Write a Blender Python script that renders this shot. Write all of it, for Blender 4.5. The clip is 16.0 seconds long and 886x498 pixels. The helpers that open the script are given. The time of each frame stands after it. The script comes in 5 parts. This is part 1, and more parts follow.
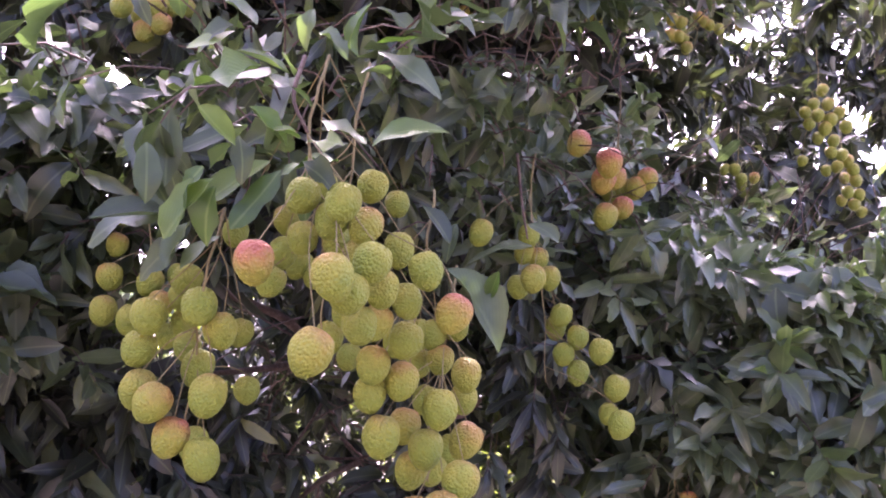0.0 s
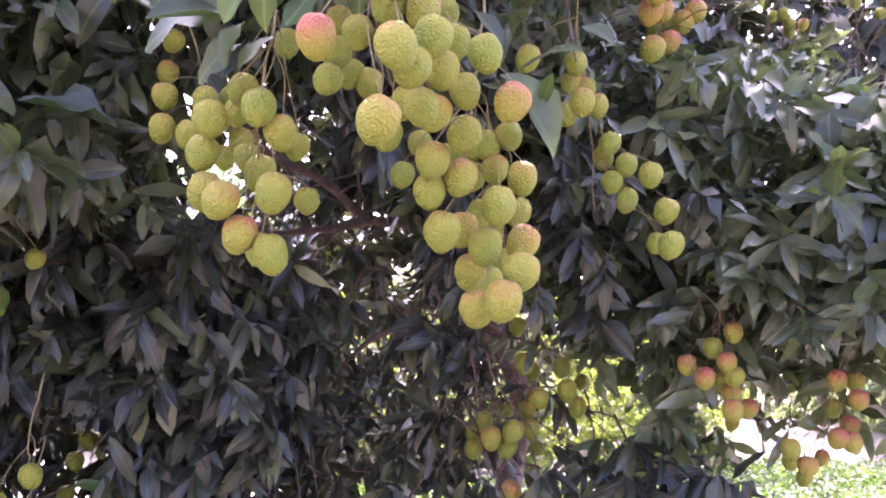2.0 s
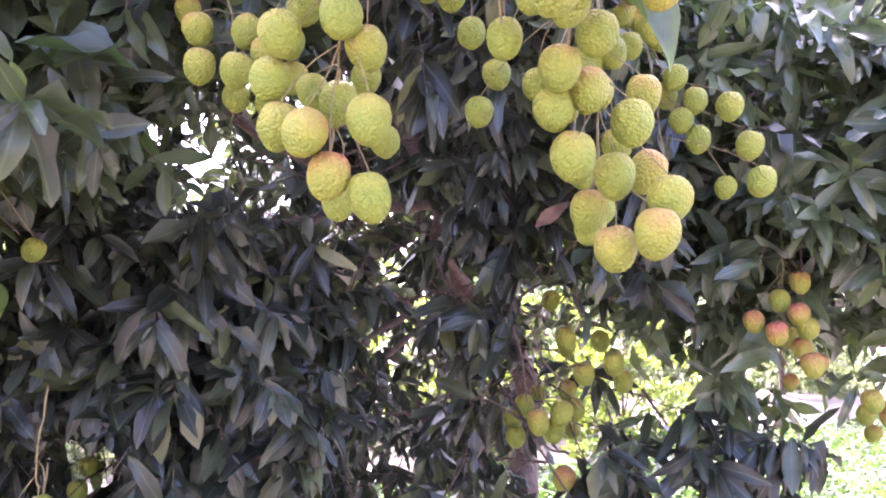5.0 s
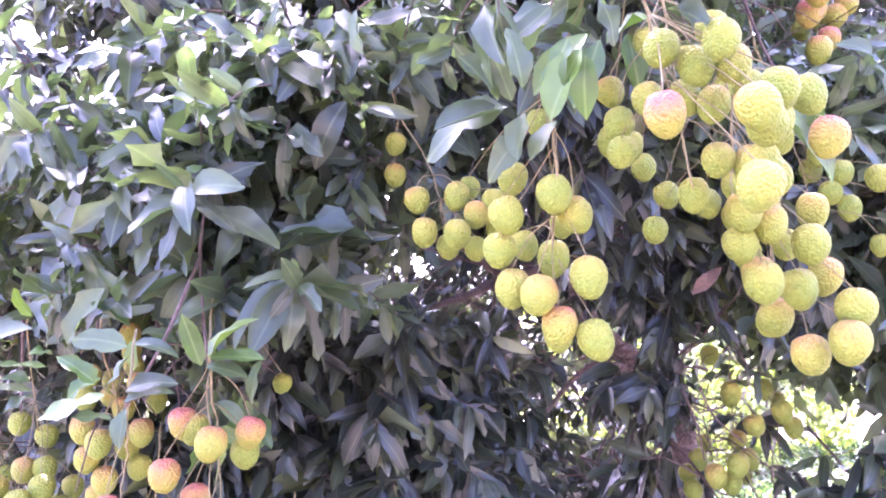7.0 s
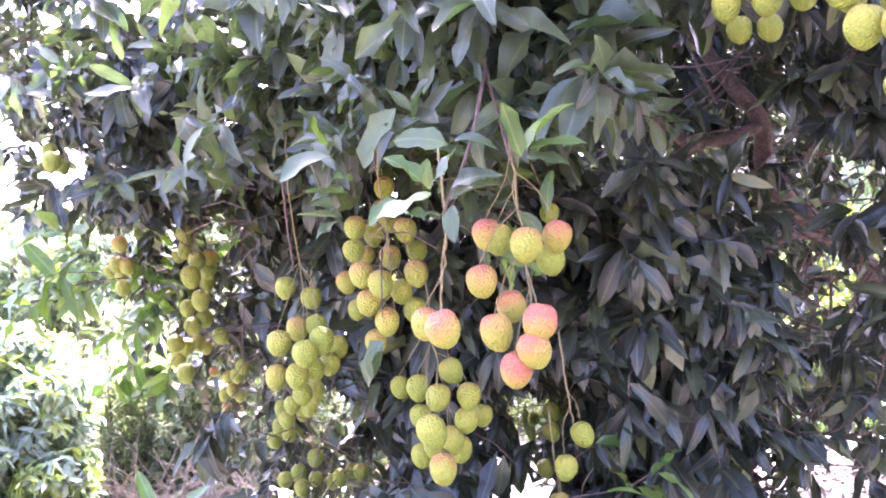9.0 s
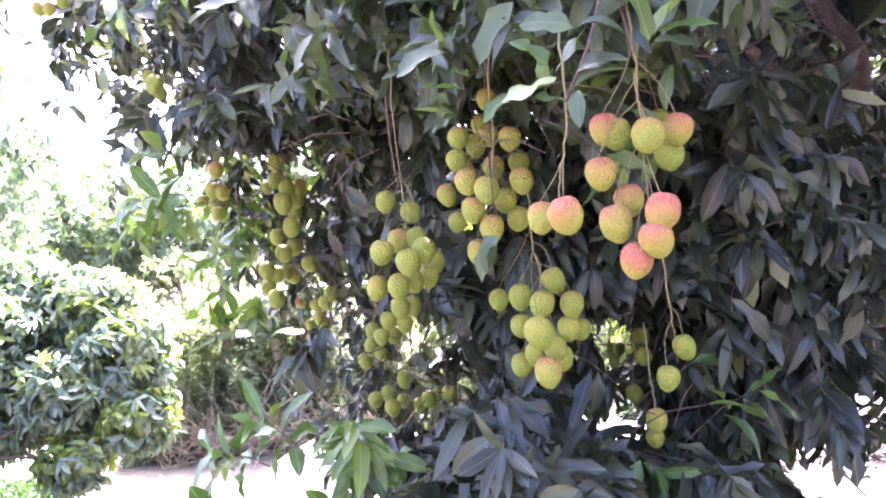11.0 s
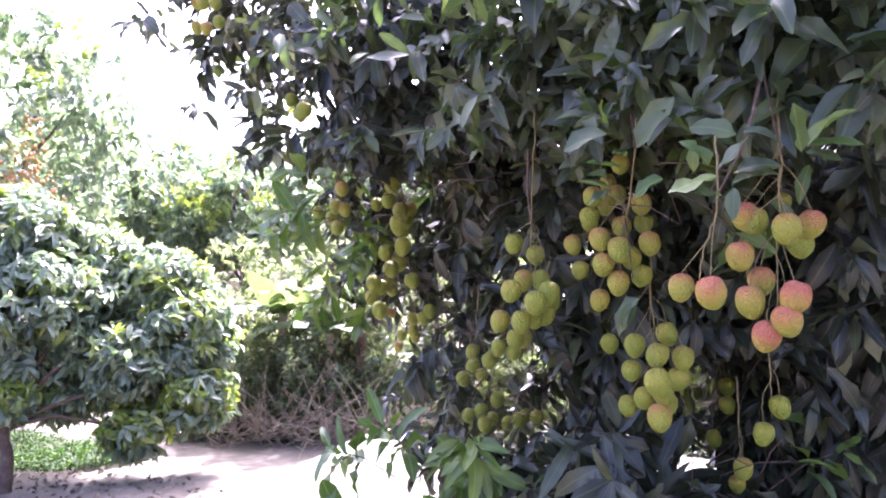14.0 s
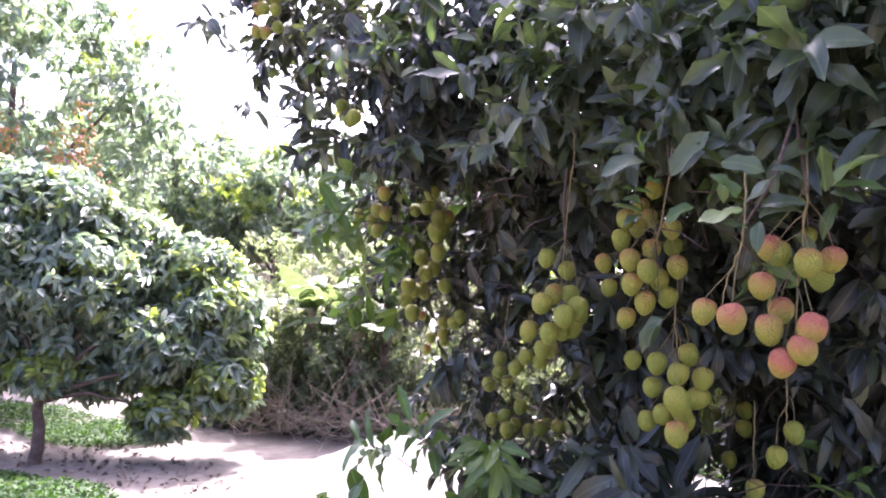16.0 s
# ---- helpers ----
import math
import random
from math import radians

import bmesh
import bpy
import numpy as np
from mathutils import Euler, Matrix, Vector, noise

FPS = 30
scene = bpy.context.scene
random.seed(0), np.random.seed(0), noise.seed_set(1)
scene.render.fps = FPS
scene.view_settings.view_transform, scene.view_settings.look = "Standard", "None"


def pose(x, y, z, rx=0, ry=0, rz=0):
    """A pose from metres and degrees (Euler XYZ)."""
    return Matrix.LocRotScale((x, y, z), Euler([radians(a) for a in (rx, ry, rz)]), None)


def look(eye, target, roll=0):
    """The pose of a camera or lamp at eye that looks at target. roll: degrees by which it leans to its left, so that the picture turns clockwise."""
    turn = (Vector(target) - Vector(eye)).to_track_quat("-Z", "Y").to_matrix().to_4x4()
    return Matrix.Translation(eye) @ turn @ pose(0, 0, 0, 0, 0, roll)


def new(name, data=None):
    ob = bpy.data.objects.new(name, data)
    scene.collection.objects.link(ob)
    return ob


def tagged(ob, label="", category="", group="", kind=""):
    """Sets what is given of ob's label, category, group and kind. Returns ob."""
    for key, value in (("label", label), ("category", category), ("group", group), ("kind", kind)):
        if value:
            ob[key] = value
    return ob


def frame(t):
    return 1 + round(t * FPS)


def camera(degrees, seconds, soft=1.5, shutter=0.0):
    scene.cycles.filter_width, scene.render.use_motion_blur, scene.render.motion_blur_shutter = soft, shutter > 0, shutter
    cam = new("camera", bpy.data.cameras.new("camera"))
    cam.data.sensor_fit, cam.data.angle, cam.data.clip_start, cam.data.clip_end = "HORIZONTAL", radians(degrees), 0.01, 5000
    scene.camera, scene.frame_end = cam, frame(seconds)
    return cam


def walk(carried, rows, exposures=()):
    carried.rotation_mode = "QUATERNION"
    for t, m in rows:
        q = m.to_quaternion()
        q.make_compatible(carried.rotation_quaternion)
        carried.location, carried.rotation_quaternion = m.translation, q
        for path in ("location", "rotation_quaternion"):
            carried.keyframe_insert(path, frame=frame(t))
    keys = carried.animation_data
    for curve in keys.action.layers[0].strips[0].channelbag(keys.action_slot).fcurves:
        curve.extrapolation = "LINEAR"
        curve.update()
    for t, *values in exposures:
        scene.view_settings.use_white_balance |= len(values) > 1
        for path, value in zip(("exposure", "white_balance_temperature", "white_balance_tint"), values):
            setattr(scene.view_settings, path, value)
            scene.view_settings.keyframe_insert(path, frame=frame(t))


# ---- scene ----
cam = camera(59.4, 16.0, soft=2.0)
# seconds, place in metres, Euler turn in degrees
ROWS = [
    (0.0, 0.0020, 0.0031, 1.6018, 103.52, -8.07, 0.14),
    (0.5, -0.0477, 0.0682, 1.5588, 100.20, -7.31, 1.69),
    (1.0, -0.0579, 0.0416, 1.5290, 97.91, -7.59, 2.50),
    (1.5, -0.0065, -0.0141, 1.5051, 96.07, -7.14, 3.17),
    (2.0, -0.0140, 0.0146, 1.4913, 95.50, -6.80, 2.65),
    (2.5, -0.0609, 0.1019, 1.4547, 95.53, -6.23, 1.12),
    (3.0, -0.0745, 0.1615, 1.4076, 95.36, -6.05, -0.25),
    (5.5, -0.2205, 0.1733, 1.4520, 96.46, -0.75, 0.32),
    (6.0, -0.2451, 0.1073, 1.4813, 97.30, 0.03, 2.82),
    (6.5, -0.2646, 0.0475, 1.5154, 97.90, 1.86, 5.53),
    (7.0, -0.2939, 0.0084, 1.5293, 98.39, 3.77, 7.85),
    (7.5, -0.3171, 0.0169, 1.5164, 98.89, 5.60, 9.38),
    (8.0, -0.4111, 0.0053, 1.4600, 97.29, 6.95, 11.65),
    (8.5, -0.4946, -0.0342, 1.4235, 95.91, 8.08, 14.33),
    (9.0, -0.5472, 0.0029, 1.3827, 95.00, 8.32, 16.66),
    (9.5, -0.5610, -0.0175, 1.3409, 94.08, 8.23, 18.71),
    (10.0, -0.6001, -0.0218, 1.3010, 93.41, 8.25, 19.65),
    (12.5, -0.6510, -0.0547, 1.3226, 92.58, 7.03, 23.07),
    (13.0, -0.6928, -0.0888, 1.3210, 93.00, 7.36, 23.80),
    (13.5, -0.7256, -0.1496, 1.3543, 93.05, 3.85, 23.58),
    (14.0, -0.7086, -0.2286, 1.3767, 93.33, 1.48, 23.86),
    (14.5, -0.6862, -0.2680, 1.3765, 93.79, 0.42, 24.81),
    (15.0, -0.6944, -0.3077, 1.3752, 94.06, -0.23, 25.88),
    (15.5, -0.6947, -0.3120, 1.3881, 93.99, -1.22, 26.03),
    (16.0, -0.6903, -0.3072, 1.3793, 93.69, -2.41, 25.78),
]
# the clip's automatic exposure and white balance: seconds, stops, kelvin, tint
EXPOSURES = [(0.0, 3.45, 5850, 46), (1.0, 3.6, 5850, 44), (3.0, 4.12, 5850, 44), (5.5, 4.45, 5600, 39), (6.5, 4.7, 5450, 46), (7.0, 4.95, 5300, 51), (7.5, 4.7, 5400, 46), (8.0, 4.75, 5450, 45), (9.0, 4.72, 5480, 40), (10.0, 4.55, 5500, 36), (12.5, 3.85, 5450, 33), (16.0, 3.08, 5550, 34)]
walk(cam, [(t, pose(*r)) for t, *r in ROWS], EXPOSURES)

# ---- world and sun ----
SUN_EL, SUN_AZ = radians(56), radians(-16)  # azimuth from +y towards +x
world = bpy.data.worlds.new("sky")
scene.world = world
world.use_nodes = True
wn, wl = world.node_tree.nodes, world.node_tree.links
sky = wn.new("ShaderNodeTexSky")
sky.sky_type, sky.sun_disc = "NISHITA", False
sky.sun_elevation, sky.sun_rotation = SUN_EL, SUN_AZ
sky.air_density, sky.dust_density, sky.ozone_density = 0.7, 9.0, 1.0
wn["Background"].inputs["Strength"].default_value = 0.15
wl.new(sky.outputs[0], wn["Background"].inputs["Color"])
sun = new("sun", bpy.data.lights.new("sun", "SUN"))
sun.data.energy, sun.data.angle, sun.data.color = 4.0, radians(0.8), (1.0, 0.93, 0.82)
sun_way = Vector((math.sin(SUN_AZ) * math.cos(SUN_EL), math.cos(SUN_AZ) * math.cos(SUN_EL), math.sin(SUN_EL)))
sun.matrix_world = look(sun_way * 40, (0, 0, 0))


# ---- materials ----
def material(name):
    m = bpy.data.materials.new(name)
    m.use_nodes = True
    return m, m.node_tree.nodes, m.node_tree.links, m.node_tree.nodes["Principled BSDF"]


def ramp(nodes, stops):
    r = nodes.new("ShaderNodeValToRGB")
    e = r.color_ramp.elements
    e[0].position, e[0].color = stops[0][0], (*stops[0][1], 1)
    e[1].position, e[1].color = stops[-1][0], (*stops[-1][1], 1)
    for p, c in stops[1:-1]:
        k = e.new(p)
        k.color = (*c, 1)
    return r


def noise_node(nodes, links, scale, detail=3.0, coords="Object"):
    c, n = nodes.new("ShaderNodeTexCoord"), nodes.new("ShaderNodeTexNoise")
    n.inputs["Scale"].default_value, n.inputs["Detail"].default_value = scale, detail
    links.new(c.outputs[coords], n.inputs["Vector"])
    return n


def leaf_material(name, stops, vein, roughness=0.42, clear=0.35, single=False, shine=(2.0, 2.2, 1.0), gloss=0.5):
    """Glossy leaf with a pale midrib, side veins and light that passes through. Each leaf has its own tint."""
    m, n, l, p = material(name)
    uv, sep = n.new("ShaderNodeTexCoord"), n.new("ShaderNodeSeparateXYZ")
    l.new(uv.outputs["UV"], sep.inputs[0])
    rnd = n.new("ShaderNodeObjectInfo") if single else n.new("ShaderNodeNewGeometry")
    tint = ramp(n, stops)
    l.new(rnd.outputs["Random" if single else "Random Per Island"], tint.inputs[0])
    off = n.new("ShaderNodeMath")
    off.operation, off.inputs[1].default_value = "SUBTRACT", 0.5
    l.new(sep.outputs["X"], off.inputs[0])
    ab = n.new("ShaderNodeMath")
    ab.operation = "ABSOLUTE"
    l.new(off.outputs[0], ab.inputs[0])
    rib = n.new("ShaderNodeMapRange")
    rib.inputs["From Min"].default_value, rib.inputs["From Max"].default_value = 0.02, 0.06
    rib.inputs["To Min"].default_value, rib.inputs["To Max"].default_value = 0.6, 0.0
    l.new(ab.outputs[0], rib.inputs["Value"])
    stain = noise_node(n, l, 22.0, 4.0)
    dull = n.new("ShaderNodeMix")
    dull.data_type, dull.blend_type = "RGBA", "MULTIPLY"
    spots = ramp(n, [(0.35, (0.72, 0.72, 0.7)), (0.6, (1.1, 1.08, 1.05))])
    l.new(stain.outputs["Fac"], spots.inputs[0])
    dull.inputs["Factor"].default_value = 1.0
    l.new(tint.outputs[0], dull.inputs["A"])
    l.new(spots.outputs[0], dull.inputs["B"])
    mix = n.new("ShaderNodeMix")
    mix.data_type = "RGBA"
    l.new(rib.outputs[0], mix.inputs["Factor"])
    l.new(dull.outputs["Result"], mix.inputs["A"])
    mix.inputs["B"].default_value = (*vein, 1)
    l.new(mix.outputs["Result"], p.inputs["Base Color"])
    p.inputs["Coat Weight"].default_value, p.inputs["Coat Roughness"].default_value = gloss, 0.27
    p.inputs["Specular IOR Level"].default_value = 0.4
    rough = n.new("ShaderNodeMapRange")
    rough.inputs["To Min"].default_value, rough.inputs["To Max"].default_value = roughness - 0.07, roughness + 0.16
    l.new(stain.outputs["Fac"], rough.inputs["Value"])
    l.new(rough.outputs[0], p.inputs["Roughness"])
    wave = n.new("ShaderNodeMath")
    wave.operation = "MULTIPLY_ADD"
    wave.inputs[1].default_value = 1.2
    l.new(ab.outputs[0], wave.inputs[0])
    l.new(sep.outputs["Y"], wave.inputs[2])
    sine = n.new("ShaderNodeMath")
    sine.operation = "SINE"
    k = n.new("ShaderNodeMath")
    k.operation, k.inputs[1].default_value = "MULTIPLY", 75.0
    l.new(wave.outputs[0], k.inputs[0])
    l.new(k.outputs[0], sine.inputs[0])
    bump = n.new("ShaderNodeBump")
    bump.inputs["Strength"].default_value, bump.inputs["Distance"].default_value = 0.12, 0.0012
    l.new(sine.outputs[0], bump.inputs["Height"])
    l.new(bump.outputs[0], p.inputs["Normal"])
    tr, ms = n.new("ShaderNodeBsdfTranslucent"), n.new("ShaderNodeMixShader")
    glow = n.new("ShaderNodeMix")
    glow.data_type, glow.blend_type = "RGBA", "MULTIPLY"
    glow.inputs["Factor"].default_value = 1.0
    glow.inputs["B"].default_value = (*shine, 1)
    l.new(dull.outputs["Result"], glow.inputs["A"])
    l.new(glow.outputs["Result"], tr.inputs["Color"])
    ms.inputs[0].default_value = clear
    l.new(p.outputs[0], ms.inputs[1])
    l.new(tr.outputs[0], ms.inputs[2])
    l.new(ms.outputs[0], n["Material Output"].inputs["Surface"])
    return m


# Deep tones: the crown's inner shade is put in, below the leaf's own colour.
DARK_SHADED = [(0.0, (0.015, 0.018, 0.013)), (0.4, (0.024, 0.03, 0.019)), (0.75, (0.036, 0.046, 0.025)), (0.93, (0.06, 0.074, 0.034)), (1.0, (0.11, 0.12, 0.045))]
# Greener outer leaves, lightened further by the light they catch, put into the tone.
OUTER_LIT = [(0.0, (0.026, 0.036, 0.02)), (0.5, (0.042, 0.058, 0.03)), (1.0, (0.08, 0.1, 0.046))]
YOUNG = [(0.0, (0.05, 0.09, 0.02)), (0.6, (0.075, 0.13, 0.025)), (1.0, (0.12, 0.165, 0.03))]
# Grey-green leaf tones, made paler to put the distant haze into the colour.
FAR_HAZED = [(0.0, (0.078, 0.114, 0.073)), (0.6, (0.13, 0.175, 0.11)), (1.0, (0.22, 0.255, 0.152))]
LEAF = leaf_material("lychee leaf", DARK_SHADED, (0.09, 0.11, 0.05), clear=0.2, gloss=0.34, roughness=0.44)
LEAF_OUTER_LIT = leaf_material("lychee leaf outer lit", OUTER_LIT, (0.12, 0.15, 0.065), clear=0.33, shine=(2.4, 2.7, 1.2), gloss=0.36)
# Same leaf lightened: the sky's sheen on the right side is put into the colour.
LEAF_SHEEN = leaf_material("lychee leaf with sky sheen", [(0.0, (0.05, 0.07, 0.04)), (0.5, (0.08, 0.108, 0.058)), (1.0, (0.125, 0.16, 0.08))], (0.18, 0.21, 0.11), clear=0.3, roughness=0.34, gloss=0.8)
LEAF_ONE = leaf_material("lychee leaf single", [(0.0, (0.035, 0.05, 0.025)), (0.5, (0.05, 0.075, 0.034)), (1.0, (0.08, 0.11, 0.045))], (0.13, 0.17, 0.065), clear=0.32, single=True, gloss=0.32)
LEAF_YOUNG = leaf_material("young lychee leaf", YOUNG, (0.18, 0.24, 0.07), clear=0.3, gloss=0.2, shine=(1.3, 1.5, 0.7))
LEAF_YOUNG_ONE = leaf_material("young lychee leaf single", YOUNG, (0.18, 0.24, 0.07), clear=0.3, single=True, gloss=0.2, shine=(1.3, 1.5, 0.7))
LEAF_HAZED = leaf_material("orchard leaf", FAR_HAZED, (0.16, 0.2, 0.09), roughness=0.3, clear=0.42, gloss=0.75, shine=(1.8, 1.95, 1.3))
LEAF_SUN = leaf_material("sunlit bush leaf", [(0.0, (0.1, 0.14, 0.03)), (0.5, (0.16, 0.2, 0.045)), (1.0, (0.25, 0.28, 0.07))], (0.2, 0.24, 0.08), roughness=0.5, clear=0.45, shine=(1.5, 1.6, 0.8))
LEAF_TIP = leaf_material("orchard leaf tip", [(0.0, (0.13, 0.19, 0.035)), (0.6, (0.2, 0.26, 0.05)), (1.0, (0.27, 0.31, 0.08))], (0.24, 0.28, 0.1), roughness=0.4, clear=0.42, shine=(1.5, 1.55, 0.9))
LEAF_BUSH = leaf_material("bush leaf", [(0.0, (0.075, 0.1, 0.062)), (0.5, (0.12, 0.148, 0.09)), (1.0, (0.19, 0.21, 0.12))], (0.12, 0.15, 0.07), gloss=0.2, roughness=0.55, clear=0.58, shine=(1.6, 1.65, 1.0))


def fruit_material():
    m, n, l, p = material("lychee skin")
    info, sep = n.new("ShaderNodeObjectInfo"), n.new("ShaderNodeSeparateColor")
    l.new(info.outputs["Color"], sep.inputs[0])
    c, s = n.new("ShaderNodeTexCoord"), n.new("ShaderNodeSeparateXYZ")
    l.new(c.outputs["Object"], s.inputs[0])
    patch = n.new("ShaderNodeTexNoise")
    patch.noise_dimensions = "4D"
    patch.inputs["Scale"].default_value, patch.inputs["Detail"].default_value = 50.0, 3.0
    l.new(c.outputs["Object"], patch.inputs["Vector"])
    wk = n.new("ShaderNodeMath")
    wk.operation, wk.inputs[1].default_value = "MULTIPLY", 40.0
    l.new(info.outputs["Random"], wk.inputs[0])
    l.new(wk.outputs[0], patch.inputs["W"])
    top = n.new("ShaderNodeMapRange")
    top.inputs["From Min"].default_value, top.inputs["From Max"].default_value = -0.015, 0.018
    top.inputs["To Min"].default_value, top.inputs["To Max"].default_value = -0.42, 0.36
    l.new(s.outputs["Z"], top.inputs["Value"])
    a = n.new("ShaderNodeMath")
    a.operation, a.inputs[1].default_value = "MULTIPLY_ADD", 0.85
    l.new(sep.outputs["Red"], a.inputs[0])
    l.new(top.outputs[0], a.inputs[2])
    b = n.new("ShaderNodeMath")
    b.operation, b.inputs[1].default_value = "MULTIPLY_ADD", 0.75
    l.new(patch.outputs["Fac"], b.inputs[0])
    l.new(a.outputs[0], b.inputs[2])
    tint = ramp(n, [(0.22, (0.175, 0.214, 0.025)), (0.52, (0.255, 0.248, 0.034)), (0.74, (0.32, 0.19, 0.048)), (0.9, (0.34, 0.11, 0.064))])
    fac = n.new("ShaderNodeMapRange")
    fac.inputs["From Min"].default_value, fac.inputs["From Max"].default_value = -0.1, 1.5
    l.new(b.outputs[0], fac.inputs["Value"])
    l.new(fac.outputs[0], tint.inputs[0])
    cells = n.new("ShaderNodeTexVoronoi")
    cells.inputs["Scale"].default_value = 350.0
    l.new(c.outputs["Object"], cells.inputs["Vector"])
    grain = ramp(n, [(0.0, (1.06, 1.05, 1.04)), (0.75, (0.9, 0.89, 0.84))])
    l.new(cells.outputs["Distance"], grain.inputs[0])
    mul = n.new("ShaderNodeMix")
    mul.data_type, mul.blend_type = "RGBA", "MULTIPLY"
    mul.inputs["Factor"].default_value = 1.0
    l.new(tint.outputs[0], mul.inputs["A"])
    l.new(grain.outputs[0], mul.inputs["B"])
    blot = noise_node(n, l, 120.0, 4.0)
    brown = ramp(n, [(0.66, (0, 0, 0)), (0.74, (1, 1, 1))])
    l.new(blot.outputs["Fac"], brown.inputs[0])
    damp = n.new("ShaderNodeMath")
    damp.operation, damp.inputs[1].default_value = "MULTIPLY", 0.2
    l.new(brown.outputs[0], damp.inputs[0])
    spot = n.new("ShaderNodeMix")
    spot.data_type = "RGBA"
    spot.inputs["B"].default_value = (0.16, 0.075, 0.025, 1)
    l.new(damp.outputs[0], spot.inputs["Factor"])
    l.new(mul.outputs["Result"], spot.inputs["A"])
    l.new(spot.outputs["Result"], p.inputs["Base Color"])
    p.inputs["Roughness"].default_value = 0.58
    p.inputs["Specular IOR Level"].default_value = 0.3
    bump = n.new("ShaderNodeBump")
    bump.invert = True
    bump.inputs["Strength"].default_value, bump.inputs["Distance"].default_value = 1.0, 0.0024
    l.new(cells.outputs["Distance"], bump.inputs["Height"])
    l.new(bump.outputs[0], p.inputs["Normal"])
    return m


def rough_material(name, stops, scale, relief=0.004, roughness=0.9, fine=6.0):
    m, n, l, p = material(name)
    a, b = noise_node(n, l, scale, 6.0), noise_node(n, l, scale * fine, 4.0)
    mix = n.new("ShaderNodeMath")
    mix.operation, mix.inputs[1].default_value = "MULTIPLY_ADD", 0.5
    half = n.new("ShaderNodeMath")
    half.operation, half.inputs[1].default_value = "MULTIPLY", 0.5
    l.new(b.outputs["Fac"], half.inputs[0])
    l.new(a.outputs["Fac"], mix.inputs[0])
    l.new(half.outputs[0], mix.inputs[2])
    t = ramp(n, stops)
    l.new(mix.outputs[0], t.inputs[0])
    l.new(t.outputs[0], p.inputs["Base Color"])
    p.inputs["Roughness"].default_value = roughness
    bump = n.new("ShaderNodeBump")
    bump.inputs["Strength"].default_value, bump.inputs["Distance"].default_value = 0.7, relief
    l.new(mix.outputs[0], bump.inputs["Height"])
    l.new(bump.outputs[0], p.inputs["Normal"])
    return m


SKIN = fruit_material()
STEM = rough_material("fruit stem", [(0.3, (0.11, 0.085, 0.035)), (0.7, (0.23, 0.19, 0.08))], 60.0, 0.001)
BARK = rough_material("lychee bark", [(0.3, (0.035, 0.022, 0.016)), (0.5, (0.08, 0.05, 0.035)), (0.7, (0.17, 0.125, 0.095))], 22.0, 0.012)
SOIL = rough_material("pale dry soil", [(0.25, (0.055, 0.043, 0.033)), (0.5, (0.095, 0.078, 0.062)), (0.75, (0.155, 0.13, 0.107))], 1.7, 0.03)
EARTH = rough_material("bare brown earth", [(0.25, (0.035, 0.026, 0.02)), (0.5, (0.06, 0.046, 0.036)), (0.75, (0.095, 0.074, 0.06))], 2.4, 0.03)
SAND = rough_material("pale sand", [(0.3, (0.1, 0.091, 0.078)), (0.7, (0.155, 0.142, 0.125))], 6.0, 0.02)
DRY = rough_material("dry twigs", [(0.3, (0.15, 0.11, 0.075)), (0.7, (0.36, 0.29, 0.21))], 30.0, 0.002)
DEAD = rough_material("dead leaf", [(0.3, (0.09, 0.055, 0.035)), (0.7, (0.2, 0.125, 0.085))], 30.0, 0.002)
LITTER = rough_material("fallen leaf", [(0.3, (0.07, 0.05, 0.035)), (0.7, (0.16, 0.12, 0.088))], 30.0, 0.002)
WEED = leaf_material("weed leaf", [(0.0, (0.018, 0.045, 0.008)), (0.5, (0.03, 0.065, 0.012)), (1.0, (0.055, 0.09, 0.02))], (0.05, 0.09, 0.02), roughness=0.75, gloss=0.0, clear=0.3, shine=(1.5, 1.7, 0.8))
GRASS = leaf_material("ground plants", [(0.0, (0.022, 0.04, 0.014)), (0.5, (0.034, 0.056, 0.02)), (1.0, (0.055, 0.076, 0.032))], (0.06, 0.085, 0.035), gloss=0.1, roughness=0.65, clear=0.35)


# ---- mesh helpers ----
def part(name, verts, faces, mat, parent=None, label="", smooth=True, uv=None):
    me = bpy.data.meshes.new(name)
    me.from_pydata([tuple(v) for v in verts], [], faces)
    if uv is not None:
        layer = me.uv_layers.new(name="UVMap")
        layer.data.foreach_set("uv", np.asarray(uv, dtype=np.float32).ravel())
    if smooth:
        me.polygons.foreach_set("use_smooth", [True] * len(me.polygons))
    me.materials.append(mat)
    me.update()
    ob = new(name, me)
    if parent:
        ob.parent = parent
    return tagged(ob, label)


def tube(verts, faces, points, r0, r1, sides=6):
    """Appends a tapered tube along the points to verts and faces."""
    pts = [Vector(p) for p in points]
    start, m = len(verts), len(pts)
    side = Vector((1, 0, 0))
    for i, p in enumerate(pts):
        d = (pts[min(i + 1, m - 1)] - pts[max(i - 1, 0)]).normalized()
        side = (side - d * side.dot(d)).normalized() if abs(side.dot(d)) < 0.95 else d.orthogonal().normalized()
        other = d.cross(side)
        r = r0 + (r1 - r0) * i / (m - 1)
        for k in range(sides):
            a = 2 * math.pi * k / sides
            verts.append(p + (side * math.cos(a) + other * math.sin(a)) * r)
    for i in range(m - 1):
        for k in range(sides):
            a, b = start + i * sides + k, start + i * sides + (k + 1) % sides
            faces.append((a, b, b + sides, a + sides))
    faces.append(tuple(start + k for k in range(sides))[::-1])
    faces.append(tuple(start + (m - 1) * sides + k for k in range(sides)))


